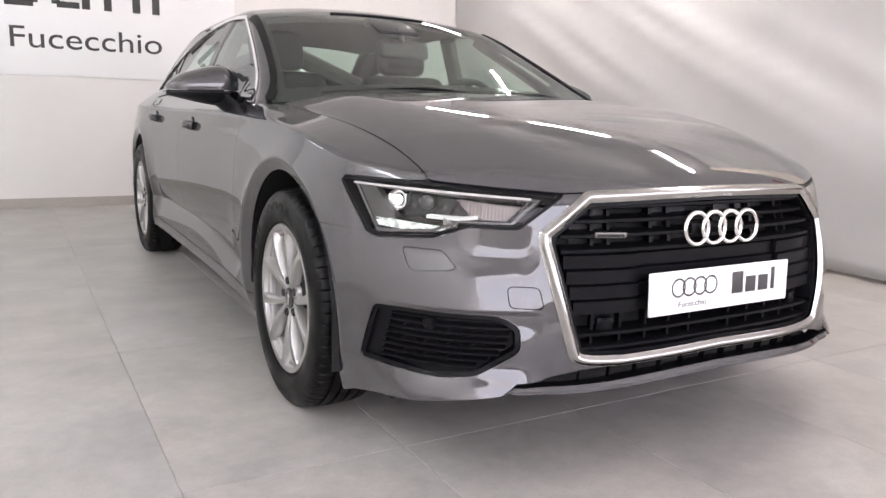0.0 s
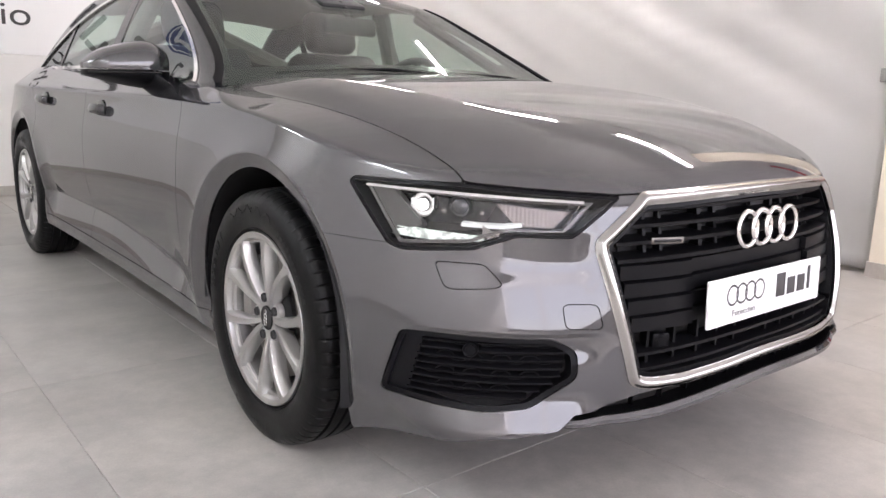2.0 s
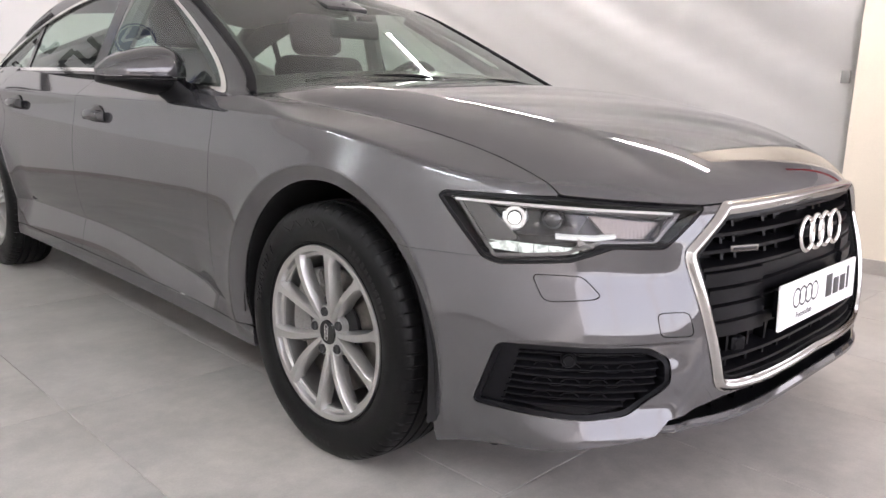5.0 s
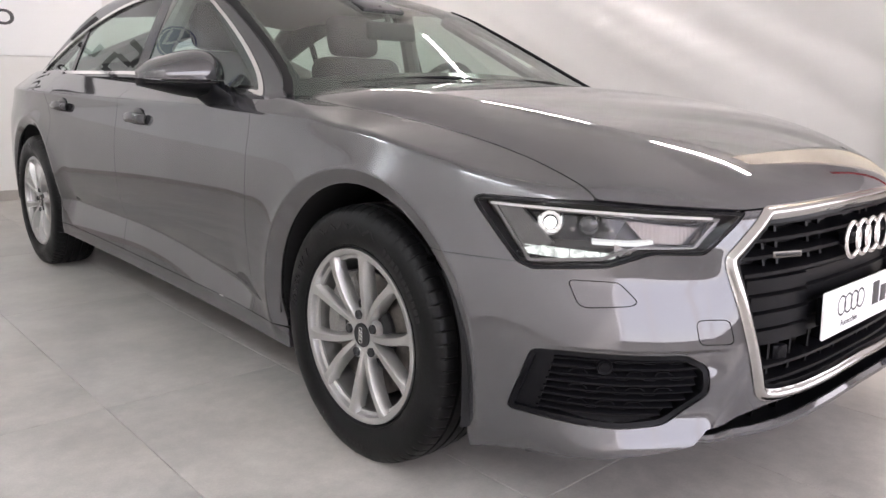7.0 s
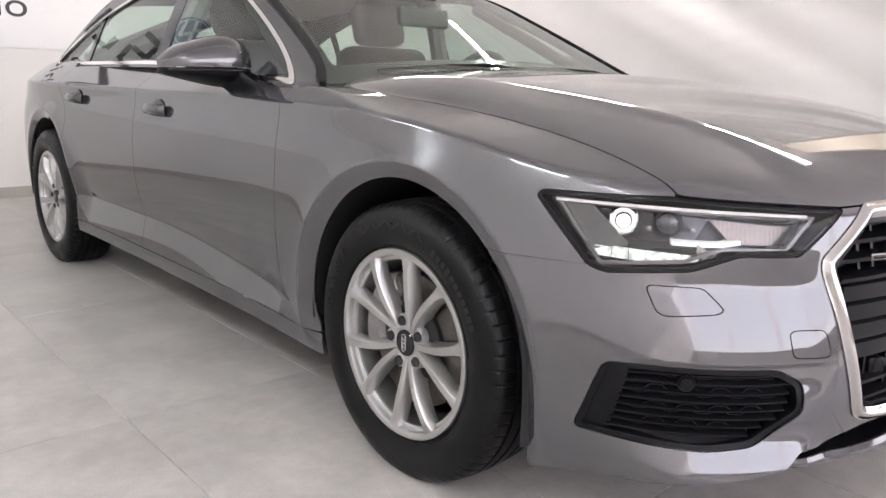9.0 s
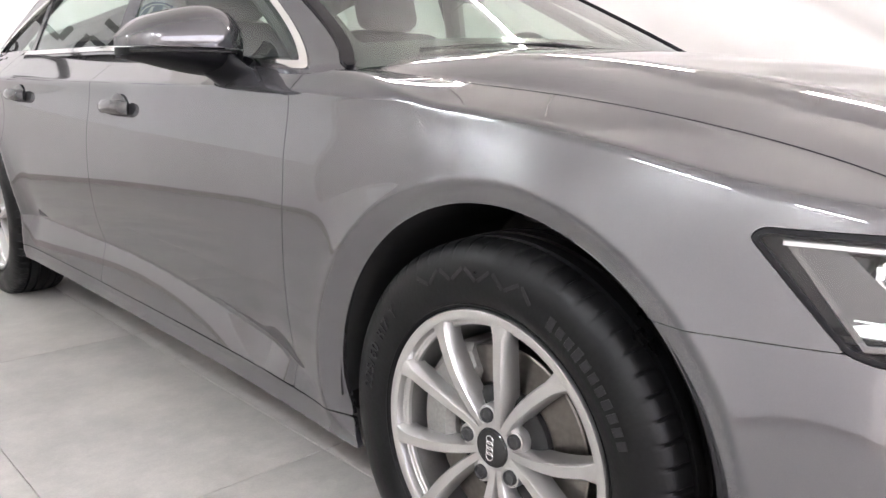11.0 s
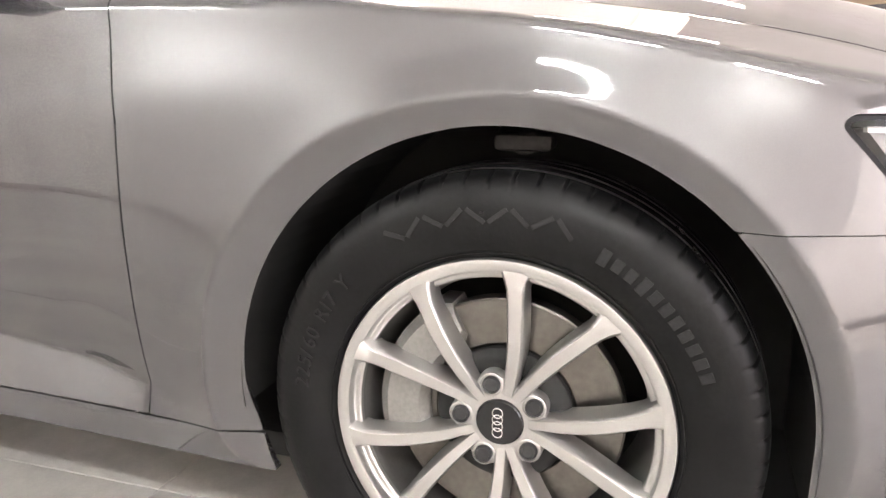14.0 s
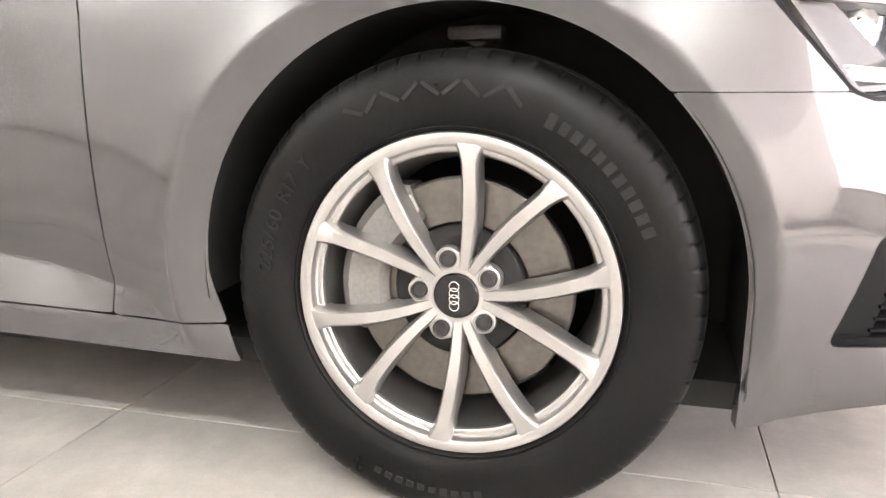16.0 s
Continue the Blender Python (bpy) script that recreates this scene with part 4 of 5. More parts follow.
for x0, w, z0, h in ((0.035, 0.044, -0.022, 0.060), (0.090, 0.040, -0.022, 0.044), (0.141, 0.040, -0.022, 0.044), (0.194, 0.015, -0.022, 0.062)):
    part("printed_bar", box_bm(w, 0.001, h, 0.0003, m=pose(x0 + w / 2, -0.0045, z0 + h / 2)), INK, plate)


# side intakes with their grids
def side_intake(sign):
    it = new("side_intake")
    it.parent = car
    tagged(it, "black side intake with honeycomb blades")
    near = side_grid(arange(-0.96, -0.44, 0.004), arange(-14, 0, 0.22), sign)
    own, nz = around(near)
    k = poly_sdf(FOG, own, nz)
    part("intake_frame", panel(near, np.minimum(k - 0.0005, 0.011 - k), 0.035, lift=-0.005, outward=(0, 0, 0.45)), BLACK, it)
    part("intake_backing", panel(near, k - 0.002, 0.0, lift=-0.040, outward=(0, 0, 0.45)), DARK, it)
    blank = np.minimum(k - 0.010, own - 55.2 * 0.0161 - (nz - 0.37) * -0.25)
    part("intake_blank", panel(near, blank, 0.02, lift=-0.014, outward=(0, 0, 0.45)), BLACK, it)
    zs = np.linspace(0.318, 0.434, 8)
    for i, z in enumerate(zs):
        a0 = float(np.interp(z, (0.31, 0.36, 0.42, 0.44), (42.0, 37.4, 36.6, 38.5)))
        a1 = float(np.interp(z, (0.31, 0.44), (56.4, 54.2)))
        part("blade", nose_bar(-sign * a0, -sign * a1, z, 0.0042 if i % 2 else 0.0055, 0.016, 0.010, 18, rise=-0.001), BLACK, it)
    # slanting links between the blades
    for i in range(7):
        bm = bmesh.new()
        z0, z1 = zs[i] + 0.001, zs[i + 1] - 0.001
        mid = (z0 + z1) / 2
        a = 38.2 + (i % 2) * 1.7
        hi = float(np.interp(mid, (0.31, 0.44), (55.5, 53.5)))
        lo = float(np.interp(mid, (0.31, 0.36, 0.42, 0.44), (43.5, 38.4, 37.6, 39.0)))
        while a < hi - 2:
            if a > lo:
                pts = [(a, z1), (a + 0.55, mid), (a + 1.75, mid), (a + 2.3, z1)]
                if i % 2:
                    pts = [(p, z0 + z1 - q) for p, q in pts]
                tb2 = tube([nose_point(-sign * p, q, 0.015) for p, q in pts], 0.0021, 5)
                bm = join(bm, tb2)
            a += 3.4
        part("blade_link", bm, BLACK, it)
    sn = part("parking_sensor", lathe([(0.02, 0.018), (-0.004, 0.0175), (-0.007, 0.016), (-0.005, 0.0130), (-0.0045, 0.0120), (-0.0075, 0.0110), (-0.008, 0.0)], 28), BLACK, it)
    sn.matrix_basis = facing(-sign * 48.2, 0.4185, 0.011) @ Matrix.Rotation(radians(90), 4, "Z")


for sg in (-1, 1):
    side_intake(sg)

# lower intake and its blades
low = new("lower_intake")
low.parent = car
tagged(low, "black lower intake with upright fins")
ink = poly_sdf(INTAKE, FSIDE, FZ)
part("intake_backing", panel(FRONT, ink + 0.03, 0.0, lift=-0.075, outward=(0, 0, 0.45)), DARK, low)
for k in range(-5, 6):
    part("fin", nose_rib(k * 5.2, 0.258, 0.326, 0.003, 0.02, 0.034), BLACK, low)


lip_rise = spline((0, 14, 28, 39), (0.282, 0.276, 0.265, 0.266))
lip_in = spline((0, 14, 28, 35, 39), (-0.026, -0.026, -0.022, -0.004, 0.022))


def chin_lip():
    """Painted edge, and the black shelf behind it."""
    for name, mat, first in (("chin_lip", PAINT, True), ("lip_shelf", BLACK, False)):
        bm = bmesh.new()
        rows = []
        for k in range(73):
            az = -39 + 78 * k / 72
            q = abs(az) / 39
            z = float(lip_rise(abs(az)))
            h = 0.0145 * (1 - 0.4 * q ** 4)
            up = Vector((0, 0, 1))
            f, b = nose_point(az, 0.27, float(lip_in(abs(az)))), nose_point(az, 0.27, 0.06)
            f.z = b.z = z
            if first:
                sec = (f - up * h * 0.6, f + up * h * 0.1, f.lerp(b, 0.09) + up * h * 0.75, f.lerp(b, 0.16) + up * h * 0.70, f.lerp(b, 0.22) - up * h, f.lerp(b, 0.08) - up * h)
            else:
                sec = (f.lerp(b, 0.15) + up * h * 0.72, b - up * h * 0.3, b - up * h, f.lerp(b, 0.23) - up * h)
            rows.append([bm.verts.new(v) for v in sec])
        n = len(rows[0])
        for p, q in zip(rows, rows[1:]):
            for k in range(n):
                bm.faces.new((p[k], p[(k + 1) % n], q[(k + 1) % n], q[k]))
        bm.faces.new(rows[0])
        bm.faces.new(rows[-1][::-1])
        bmesh.ops.recalc_face_normals(bm, faces=bm.faces[:])
        part(name, shade(bm, 9), mat, car, "grey painted lip under the lower intake" if first else "")


chin_lip()

# headlamps
def led_material():
    """Lit plastic blocks, brighter in some spots than in others."""
    m = material("lit_running_light", (0.42, 0.46, 0.43), 0.25, emit=(0.88, 1.0, 0.90), strength=0.3)
    nt = m.node_tree
    tc, n, mr = nt.nodes.new("ShaderNodeTexCoord"), nt.nodes.new("ShaderNodeTexNoise"), nt.nodes.new("ShaderNodeMapRange")
    n.inputs["Scale"].default_value, n.inputs["Detail"].default_value = 75.0, 2
    mr.inputs[1].default_value, mr.inputs[2].default_value, mr.inputs[3].default_value, mr.inputs[4].default_value = 0.36, 0.66, 0.06, 0.8
    nt.links.new(tc.outputs["Object"], n.inputs["Vector"])
    nt.links.new(n.outputs["Fac"], mr.inputs[0])
    nt.links.new(mr.outputs[0], nt.nodes["Principled BSDF"].inputs["Emission Strength"])
    return m


LIT = material("lit_white_led", (0.9, 0.9, 0.9), 0.4, emit=(0.97, 1.0, 0.96), strength=1.8)
GUIDE = material("pale_light_guide", (0.62, 0.60, 0.59), 0.25, stain=0.05, stain_scale=30)
DRL = led_material()
HOUSING = material("grey_lamp_housing", (0.035, 0.033, 0.032), 0.35, 0.3, grain=0.1, grain_scale=200)
BEZEL = material("satin_lamp_bezel", (0.34, 0.33, 0.32), 0.25, 0.9, rough_var=0.05, stain_scale=20)
BEZEL_GREY = material("grey_lamp_rim", (0.12, 0.116, 0.112), 0.3, 0.4, rough_var=0.05)
WING = material("smoke_grey_wing", (0.085, 0.082, 0.08), 0.35, 0.4, grain=0.05, grain_scale=150)
PALE = material("pale_reflector", (0.20, 0.172, 0.158), 0.32, 0.4, grain=0.06, grain_scale=120)


def lamp_strip(sign, pts, h, recess, depth, mat, name, parent, label=""):
    """A faceted band inside the lamp through (azimuth, height) pairs."""
    bm = bmesh.new()
    rows = []
    for az, z in pts:
        f, b = nose_point(-sign * az, z, recess), nose_point(-sign * az, z, recess + depth)
        rows.append([bm.verts.new(f + Vector((0, 0, -h / 2))), bm.verts.new(f + Vector((0, 0, h / 2))), bm.verts.new(b + Vector((0, 0, h / 2))), bm.verts.new(b + Vector((0, 0, -h / 2)))])
    for p, q in zip(rows, rows[1:]):
        for k in range(4):
            bm.faces.new((p[k], p[(k + 1) % 4], q[(k + 1) % 4], q[k]))
    bm.faces.new(rows[0])
    bm.faces.new(rows[-1][::-1])
    bmesh.ops.recalc_face_normals(bm, faces=bm.faces[:])
    return part(name, shade(bm, 30), mat, parent, label)


def headlamp(sign):
    lamp = new("headlamp")
    lamp.parent = car
    tagged(lamp, "lit LED headlamp behind a clear cover")
    near = side_grid(arange(-1.04, -0.36, 0.0034), arange(3.5, 21, 0.24), sign)
    own, nz = around(near)
    k = poly_sdf(LAMP, own, nz)
    part("clear_cover", panel(near, k - 0.005, 0.004, lift=-0.001, outward=(0, 0, 0.45)), LENS, lamp, "clear plastic cover")
    part("lamp_seal", panel(near, np.minimum(k - 0.0005, 0.0068 - k), 0.05, lift=-0.0025, outward=(0, 0, 0.45)), BLACK, lamp)
    part("housing", panel(near, k + 0.002, 0.0, lift=-0.072, outward=(0, 0, 0.45)), HOUSING, lamp)
    inner = poly_sdf(ring_of([(64.2, 0.758), (33.0, 0.738), (37.2, 0.668), (44.5, 0.672), (49.0, 0.643), (58.4, 0.634)]), own, nz)
    part("inner_bezel", panel(near, np.minimum(inner, 0.007 - inner), 0.03, lift=-0.018, outward=(0, 0, 0.45)), BEZEL_GREY, lamp)
    # outer grey wing
    wing = poly_sdf(ring_of([(63.4, 0.750), (60.0, 0.750), (55.2, 0.676), (59.4, 0.662)]), own, nz)
    part("outer_wing", panel(near, wing, 0.03, lift=-0.024, outward=(0, 0, 0.45)), WING, lamp)
    mid = poly_sdf(ring_of([(60.2, 0.744), (45.5, 0.738), (47.5, 0.688), (56.8, 0.686)]), own, nz)
    part("dark_chamber", panel(near, mid, 0.012, lift=-0.060, outward=(0, 0, 0.45)), GLOSS_BLACK, lamp)
    # light guide along the top
    pts = [(64.0 + (34.6 - 64.0) * i / 20, 0.7495 - 0.019 * (i / 20) ** 1.5) for i in range(21)]
    lamp_strip(sign, pts, 0.0055, 0.014, 0.008, GUIDE, "light_guide", lamp, "pale light guide")
    # main projector, lit, with the unlit one beside it
    for az, lit in ((56.0, True), (50.9, False)):
        m = facing(-sign * az, 0.712, 0.045) @ Matrix.Rotation(radians(90), 4, "Z")
        prof = [(0.030, 0.030), (0.000, 0.029), (-0.004, 0.027), (-0.002, 0.0235), (0.004, 0.0165)]
        pr = part("projector", lathe(prof, 32), BEZEL if lit else GLOSS_BLACK, lamp)
        pr.matrix_basis = m
        rl = 0.0135 if lit else 0.0235
        dome = [(0.001, rl)] + [(-0.016 * math.sin(a), rl * math.cos(a)) for a in np.linspace(0.15, math.pi / 2, 7)]
        ln = part("projector_lens", lathe(dome, 32), LIT if lit else LENS_DARK, pr, "bright white lens" if lit else "")
    # lit edges of the reflector round the bright lens
    for da, dz, w, h in ((1.3, 0.006, 0.010, 0.016), (-0.3, -0.018, 0.018, 0.005), (-1.5, 0.008, 0.004, 0.018)):
        part("lit_facet", box_bm(w, 0.006, h, 0.0022), DIM, lamp, m=facing(-sign * (56.0 + da), 0.712 + dz, 0.040))
    for i in range(7):
        az = 53.0 - i * 0.85
        part("reflector_facet", box_bm(0.010, 0.006, 0.010 + 0.004 * (i % 3), 0.002), GLOSS_BLACK if i % 2 else BEZEL, lamp, m=facing(-sign * az, 0.700 + 0.006 * (i % 2), 0.050))
    # running lights: a row of lit blocks under a bright shelf
    for i in range(6):
        a0 = 59.0 - i * 1.95
        zc = 0.6555 - 0.0022 * i
        lamp_strip(sign, [(a0, zc), (a0 - 0.8, zc - 0.001), (a0 - 1.86, zc - 0.002)], 0.021, 0.026, 0.014, DRL, "running_light", lamp, "lit running-light block")
    lamp_strip(sign, [(60.0, 0.643), (54.0, 0.636), (48.0, 0.6385), (45.5, 0.652)], 0.010, 0.020, 0.03, GLOSS_BLACK, "lower_shelf", lamp)
    lamp_strip(sign, [(50.4, 0.6770), (48.0, 0.6755), (45.0, 0.6745), (42.6, 0.6800)], 0.0075, 0.030, 0.03, DIM, "bright_shelf", lamp, "glowing shelf over the running lights")
    lamp_strip(sign, [(47.6, 0.668), (46.4, 0.655), (45.4, 0.653)], 0.02, 0.026, 0.01, BEZEL, "bezel_end", lamp)
    # inner turn-signal chamber
    fluted = side_grid(arange(-0.95, -0.70, 0.0016), arange(5, 22, 0.35), sign)
    ns, fz2 = around(fluted)
    wave = -0.045 + 0.00035 * np.sin(ns / 0.0161 * 11.0)
    turn = poly_sdf(ring_of([(46.0, 0.733), (35.4, 0.722), (38.0, 0.683), (43.2, 0.686)]), ns, fz2)
    part("turn_reflector", panel(fluted, turn, 0.01, lift=wave[..., None], outward=(0, 0, 0.45)), PALE, lamp, "pale fluted reflector")
    lamp_strip(sign, [(46.2, 0.738), (40.0, 0.733), (34.8, 0.728), (36.6, 0.688), (37.4, 0.676)], 0.006, 0.024, 0.02, BEZEL, "inner_frame", lamp)
    return lamp


LENS_DARK = material("dark_projector_glass", (0.03, 0.032, 0.035), 0.04, coat=1.0)
DIM = material("soft_lit_plastic", (0.42, 0.43, 0.42), 0.3, emit=(0.95, 1.0, 0.96), strength=0.35)
for sg in (-1, 1):
    headlamp(sg)


# door mirrors
def door_mirror(sign):
    mir = new("door_mirror")
    mir.parent = car
    tagged(mir, "grey-capped door mirror with black underside")
    top_of = spline((0.0, 0.12, 0.36, 0.65, 0.9, 1.0), (0.070, 0.092, 0.100, 0.080, 0.048, 0.022))
    deep_of = spline((0.0, 0.12, 0.4, 0.7, 0.92, 1.0), (0.070, 0.110, 0.135, 0.125, 0.090, 0.050))
    low_of = spline((0.0, 0.25, 0.5, 0.8, 1.0), (0.050, 0.046, 0.036, 0.018, 0.006))

    def shell(upper, mat, name):
        bm = bmesh.new()
        rows = []
        for i in range(29):
            u = i / 28
            x = 0.812 + 0.272 * u
            back = 0.985 + 0.02 * u
            h, d = (float(top_of(u)), float(deep_of(u))) if upper else (float(low_of(u)), float(deep_of(u)) * 0.96)
            if upper:
                sec = [(0.0, 0.0)] + [(d * math.cos(a) ** 0.75, 0.014 + (h - 0.014) * math.sin(a) ** 0.85) for a in np.linspace(0, math.pi / 2, 12)]
                sec[0] = (d * 0.985, 0.001)
            else:
                sec = [(d, -0.002), (d * 0.985, -0.016)] + [(d * 0.985 * math.cos(a), -0.016 - h * math.sin(a)) for a in np.linspace(0.15, math.pi / 2, 10)]
            rows.append([bm.verts.new((sign * x, back - dy, 1.0 + dz)) for dy, dz in sec] + [bm.verts.new((sign * x, back, 1.0 + (0.001 if upper else -0.002)))])
        for p, q in zip(rows, rows[1:]):
            for k in range(len(p)):
                j = (k + 1) % len(p)
                bm.faces.new((p[k], p[j], q[j], q[k]))
        bm.faces.new(rows[0])
        bm.faces.new(rows[-1][::-1])
        bmesh.ops.recalc_face_normals(bm, faces=bm.faces[:])
        part(name, shade(bm, 38), mat, mir)

    shell(True, PAINT, "cap")
    shell(False, BLACK, "lower_shell")
    part("turn_signal", tube([(sign * (0.86 + 0.215 * i / 8), 0.985 + 0.02 * (0.18 + 0.79 * i / 8) - float(deep_of(0.18 + 0.79 * i / 8)) - 0.001, 0.991) for i in range(9)], 0.004, 6), GLOSS_BLACK, mir)
    bm = bmesh.new()
    rows = []
    for i in range(9):
        u = i / 8
        c = Vector((sign * (0.830 + 0.070 * u), 0.868 + 0.050 * u, 0.912 + 0.068 * u))
        w = 0.078 - 0.020 * math.sin(math.pi * u * 0.6)
        rows.append([bm.verts.new(c + Vector((sign * 0.020 * math.cos(t), w * math.cos(t), 0.036 * math.sin(t)))) for t in np.linspace(0, 2 * math.pi, 14, endpoint=False)])
    for p, q in zip(rows, rows[1:]):
        for k in range(14):
            bm.faces.new((p[k], p[(k + 1) % 14], q[(k + 1) % 14], q[k]))
    bm.faces.new(rows[0])
    bm.faces.new(rows[-1][::-1])
    bmesh.ops.recalc_face_normals(bm, faces=bm.faces[:])
    part("foot", shade(bm, 50), BLACK, mir)
    part("mirror_glass", box_bm(0.15, 0.004, 0.06, 0.002, m=pose(sign * 0.925, 0.995, 1.022)), CHROME, mir)


for sg in (-1, 1):
    door_mirror(sg)


# door handles
def door_handle(parent, sign, y, z):
    p = cast(body_field, np.array([[0.0, y, z]]), np.array([[float(sign), 0.0, 0.0]]))[0]
    x = float(p[0])
    hd = part("handle", tube([(x + sign * (0.004 + 0.026 * math.sin(math.pi * t) ** 0.4), y - 0.085 + 0.170 * t, z + 0.004 * math.sin(math.pi * t)) for t in np.linspace(0, 1, 15)], 0.0135, 10, flat=1.45), PAINT, parent, "body-coloured pull handle")
    cup = bmesh.new()
    bmesh.ops.create_uvsphere(cup, u_segments=20, v_segments=10, radius=1, matrix=Matrix.Translation((x - sign * 0.0015, y, z - 0.006)) @ Matrix.Diagonal((0.004, 0.072, 0.047, 1)))
    part("handle_recess", shade(cup, 60), GLOSS_BLACK, parent)


for sg in (-1, 1):
    door_handle(DOORS[sg][0], sg, 1.515, 0.846)
    door_handle(DOORS[sg][1], sg, 2.44, 0.862)

# cowl and wipers
def cowl():
    bm = bmesh.new()
    rows = []
    for i in range(41):
        x = -0.76 + 1.52 * i / 40
        q = (abs(x) / 0.77) ** 2
        y0, y1 = 0.49 + 0.08 * q, 0.60 + 0.08 * q
        z0, z1 = 0.955 - 0.02 * q, 1.02 - 0.05 * q
        rows.append([bm.verts.new((x, y0, z0)), bm.verts.new((x, y1, z0 - 0.002)), bm.verts.new((x, y1 + 0.02, z1 - 0.05))])
    for p, q in zip(rows, rows[1:]):
        for k in range(2):
            bm.faces.new((p[k], p[k + 1], q[k + 1], q[k]))
    part("cowl", shade(bm, 40), BLACK, car, "black plastic cowl under the screen")


cowl()


def screen_point(x, y, lift):
    p = cast(cabin_field, np.array([[x, y, 0.9]]), np.array([[0.0, 0.0, 1.0]]))[0]
    return Vector(p) + Vector((0, -0.45, 0.89)) * lift


for x0, x1 in ((0.62, -0.02), (0.02, -0.60)):
    wp = new("wiper")
    wp.parent = car
    tagged(wp, "black wiper lying along the screen's foot")
    pts = [screen_point(x0 + (x1 - x0) * t, 0.487 + 0.05 * abs(x0 + (x1 - x0) * t) + 0.012 * (1 - t), -0.002) for t in np.linspace(0, 1, 12)]
    part("blade", tube(pts, 0.004, 6), BLACK, wp)
    part("arm", tube([pts[0] + Vector((0, -0.02, -0.01)), pts[3] + Vector((0, -0.008, 0.004)), pts[6] + Vector((0, 0, 0.002))], 0.004, 6), BLACK, wp)

# ---- inside the car ----
def cushion(w, d, h, bevel=0.05, seg=4):
    return box_bm(w, d, h, bevel, seg)


def seat(x, y, back_tilt, name="front_seat"):
    st = new(name)
    st.parent = car
    tagged(st, "dark grey cloth seat with headrest")
    part("seat_cushion", cushion(0.52, 0.54, 0.20, 0.07), FABRIC, st, m=pose(x, y, 0.50, 6, 0, 0))
    top = pose(x, y + 0.30, 0.52, back_tilt, 0, 0)
    part("backrest", cushion(0.52, 0.16, 0.66, 0.07), FABRIC, st, m=top @ pose(0, 0, 0.30))
    for s2 in (-1, 1):
        part("side_bolster", cushion(0.09, 0.20, 0.50, 0.042), FABRIC, st, m=top @ pose(s2 * 0.22, -0.04, 0.26))
    part("headrest", cushion(0.29, 0.11, 0.21, 0.05), FABRIC, st, m=top @ pose(0, -0.01, 0.745))
    for s2 in (-0.07, 0.07):
        part("headrest_post", lathe([(-0.06, 0.0), (-0.06, 0.006), (0.06, 0.006), (0.06, 0.0)], 10, "Z"), CHROME, st, m=top @ pose(s2, 0, 0.63))
    return st


seat(-0.37, 1.32, -16)
seat(0.37, 1.32, -16)
bench = new("rear_bench")
bench.parent = car
tagged(bench, "dark grey rear bench with headrests")
part("seat_cushion", cushion(1.3, 0.5, 0.2, 0.07), FABRIC, bench, m=pose(0, 2.35, 0.5))
part("backrest", cushion(1.3, 0.16, 0.62, 0.07), FABRIC, bench, m=pose(0, 2.72, 0.80, -22, 0, 0))
for x in (-0.42, 0.0, 0.42):
    part("headrest", cushion(0.25, 0.10, 0.13, 0.045), FABRIC, bench, m=pose(x, 2.84, 1.10 if x else 1.075, -18, 0, 0))
part("parcel_shelf", box_bm(1.25, 0.62, 0.03, 0.01, m=pose(0, 3.15, 1.01)), TRIM, car)

dash = new("dashboard")
dash.parent = car
tagged(dash, "black soft dashboard with a low instrument hood")
bm = bmesh.new()
rows = []
for i in range(31):
    x = -0.74 + 1.48 * i / 30
    hood = 0.035 * math.exp(-(((x - 0.37) / 0.20) ** 4))
    rows.append([bm.verts.new((x, y, z)) for y, z in ((0.60, 0.955), (0.78, 0.985), (0.95, 0.985 + hood), (1.02, 0.965 + hood), (1.06, 0.90), (1.04, 0.62))])
for p, q in zip(rows, rows[1:]):
    for k in range(5):
        bm.faces.new((p[k], p[k + 1], q[k + 1], q[k]))
part("dash_top", shade(bm, 50), TRIM, dash)
part("display", box_bm(0.26, 0.02, 0.10, 0.006, m=pose(0.0, 1.035, 0.93, -12, 0, 0)), GLOSS_BLACK, dash)
wheel = new("steering_wheel")
wheel.parent = car
tagged(wheel, "black leather steering wheel with three spokes")
wheel.matrix_basis = pose(0.37, 1.10, 0.93, -64, 0, 0)
part("wheel_rim", lathe([(0.016 * math.cos(a), 0.178 + 0.016 * math.sin(a)) for a in np.linspace(0, 2 * math.pi, 12, endpoint=False)], 64, "Z", closed=True), TRIM, wheel)
part("airbag_hub", box_bm(0.15, 0.12, 0.05, 0.02, 3), TRIM, wheel)
for ang in (0, 180, 270):
    part("wheel_spoke", box_bm(0.12, 0.035, 0.022, 0.008, m=Matrix.Rotation(radians(ang), 4, "Z") @ pose(0.115, 0, 0)), TRIM, wheel)
rv = new("rear_view_mirror")
rv.parent = car
tagged(rv, "black rear-view mirror under the sensor housing")
part("mirror_shell", box_bm(0.25, 0.035, 0.075, 0.016, 3, m=pose(0, 1.02, 1.215, -8, 0, 0)), TRIM, rv)
part("mirror_stem", tube([(0, 1.03, 1.23), (0, 1.05, 1.28), (0, 1.10, 1.315)], 0.012, 8), TRIM, rv)
part("sensor_housing", box_bm(0.22, 0.20, 0.035, 0.012, 2, m=pose(0, 1.16, 1.325, 20, 0, 0)), TRIM, rv)

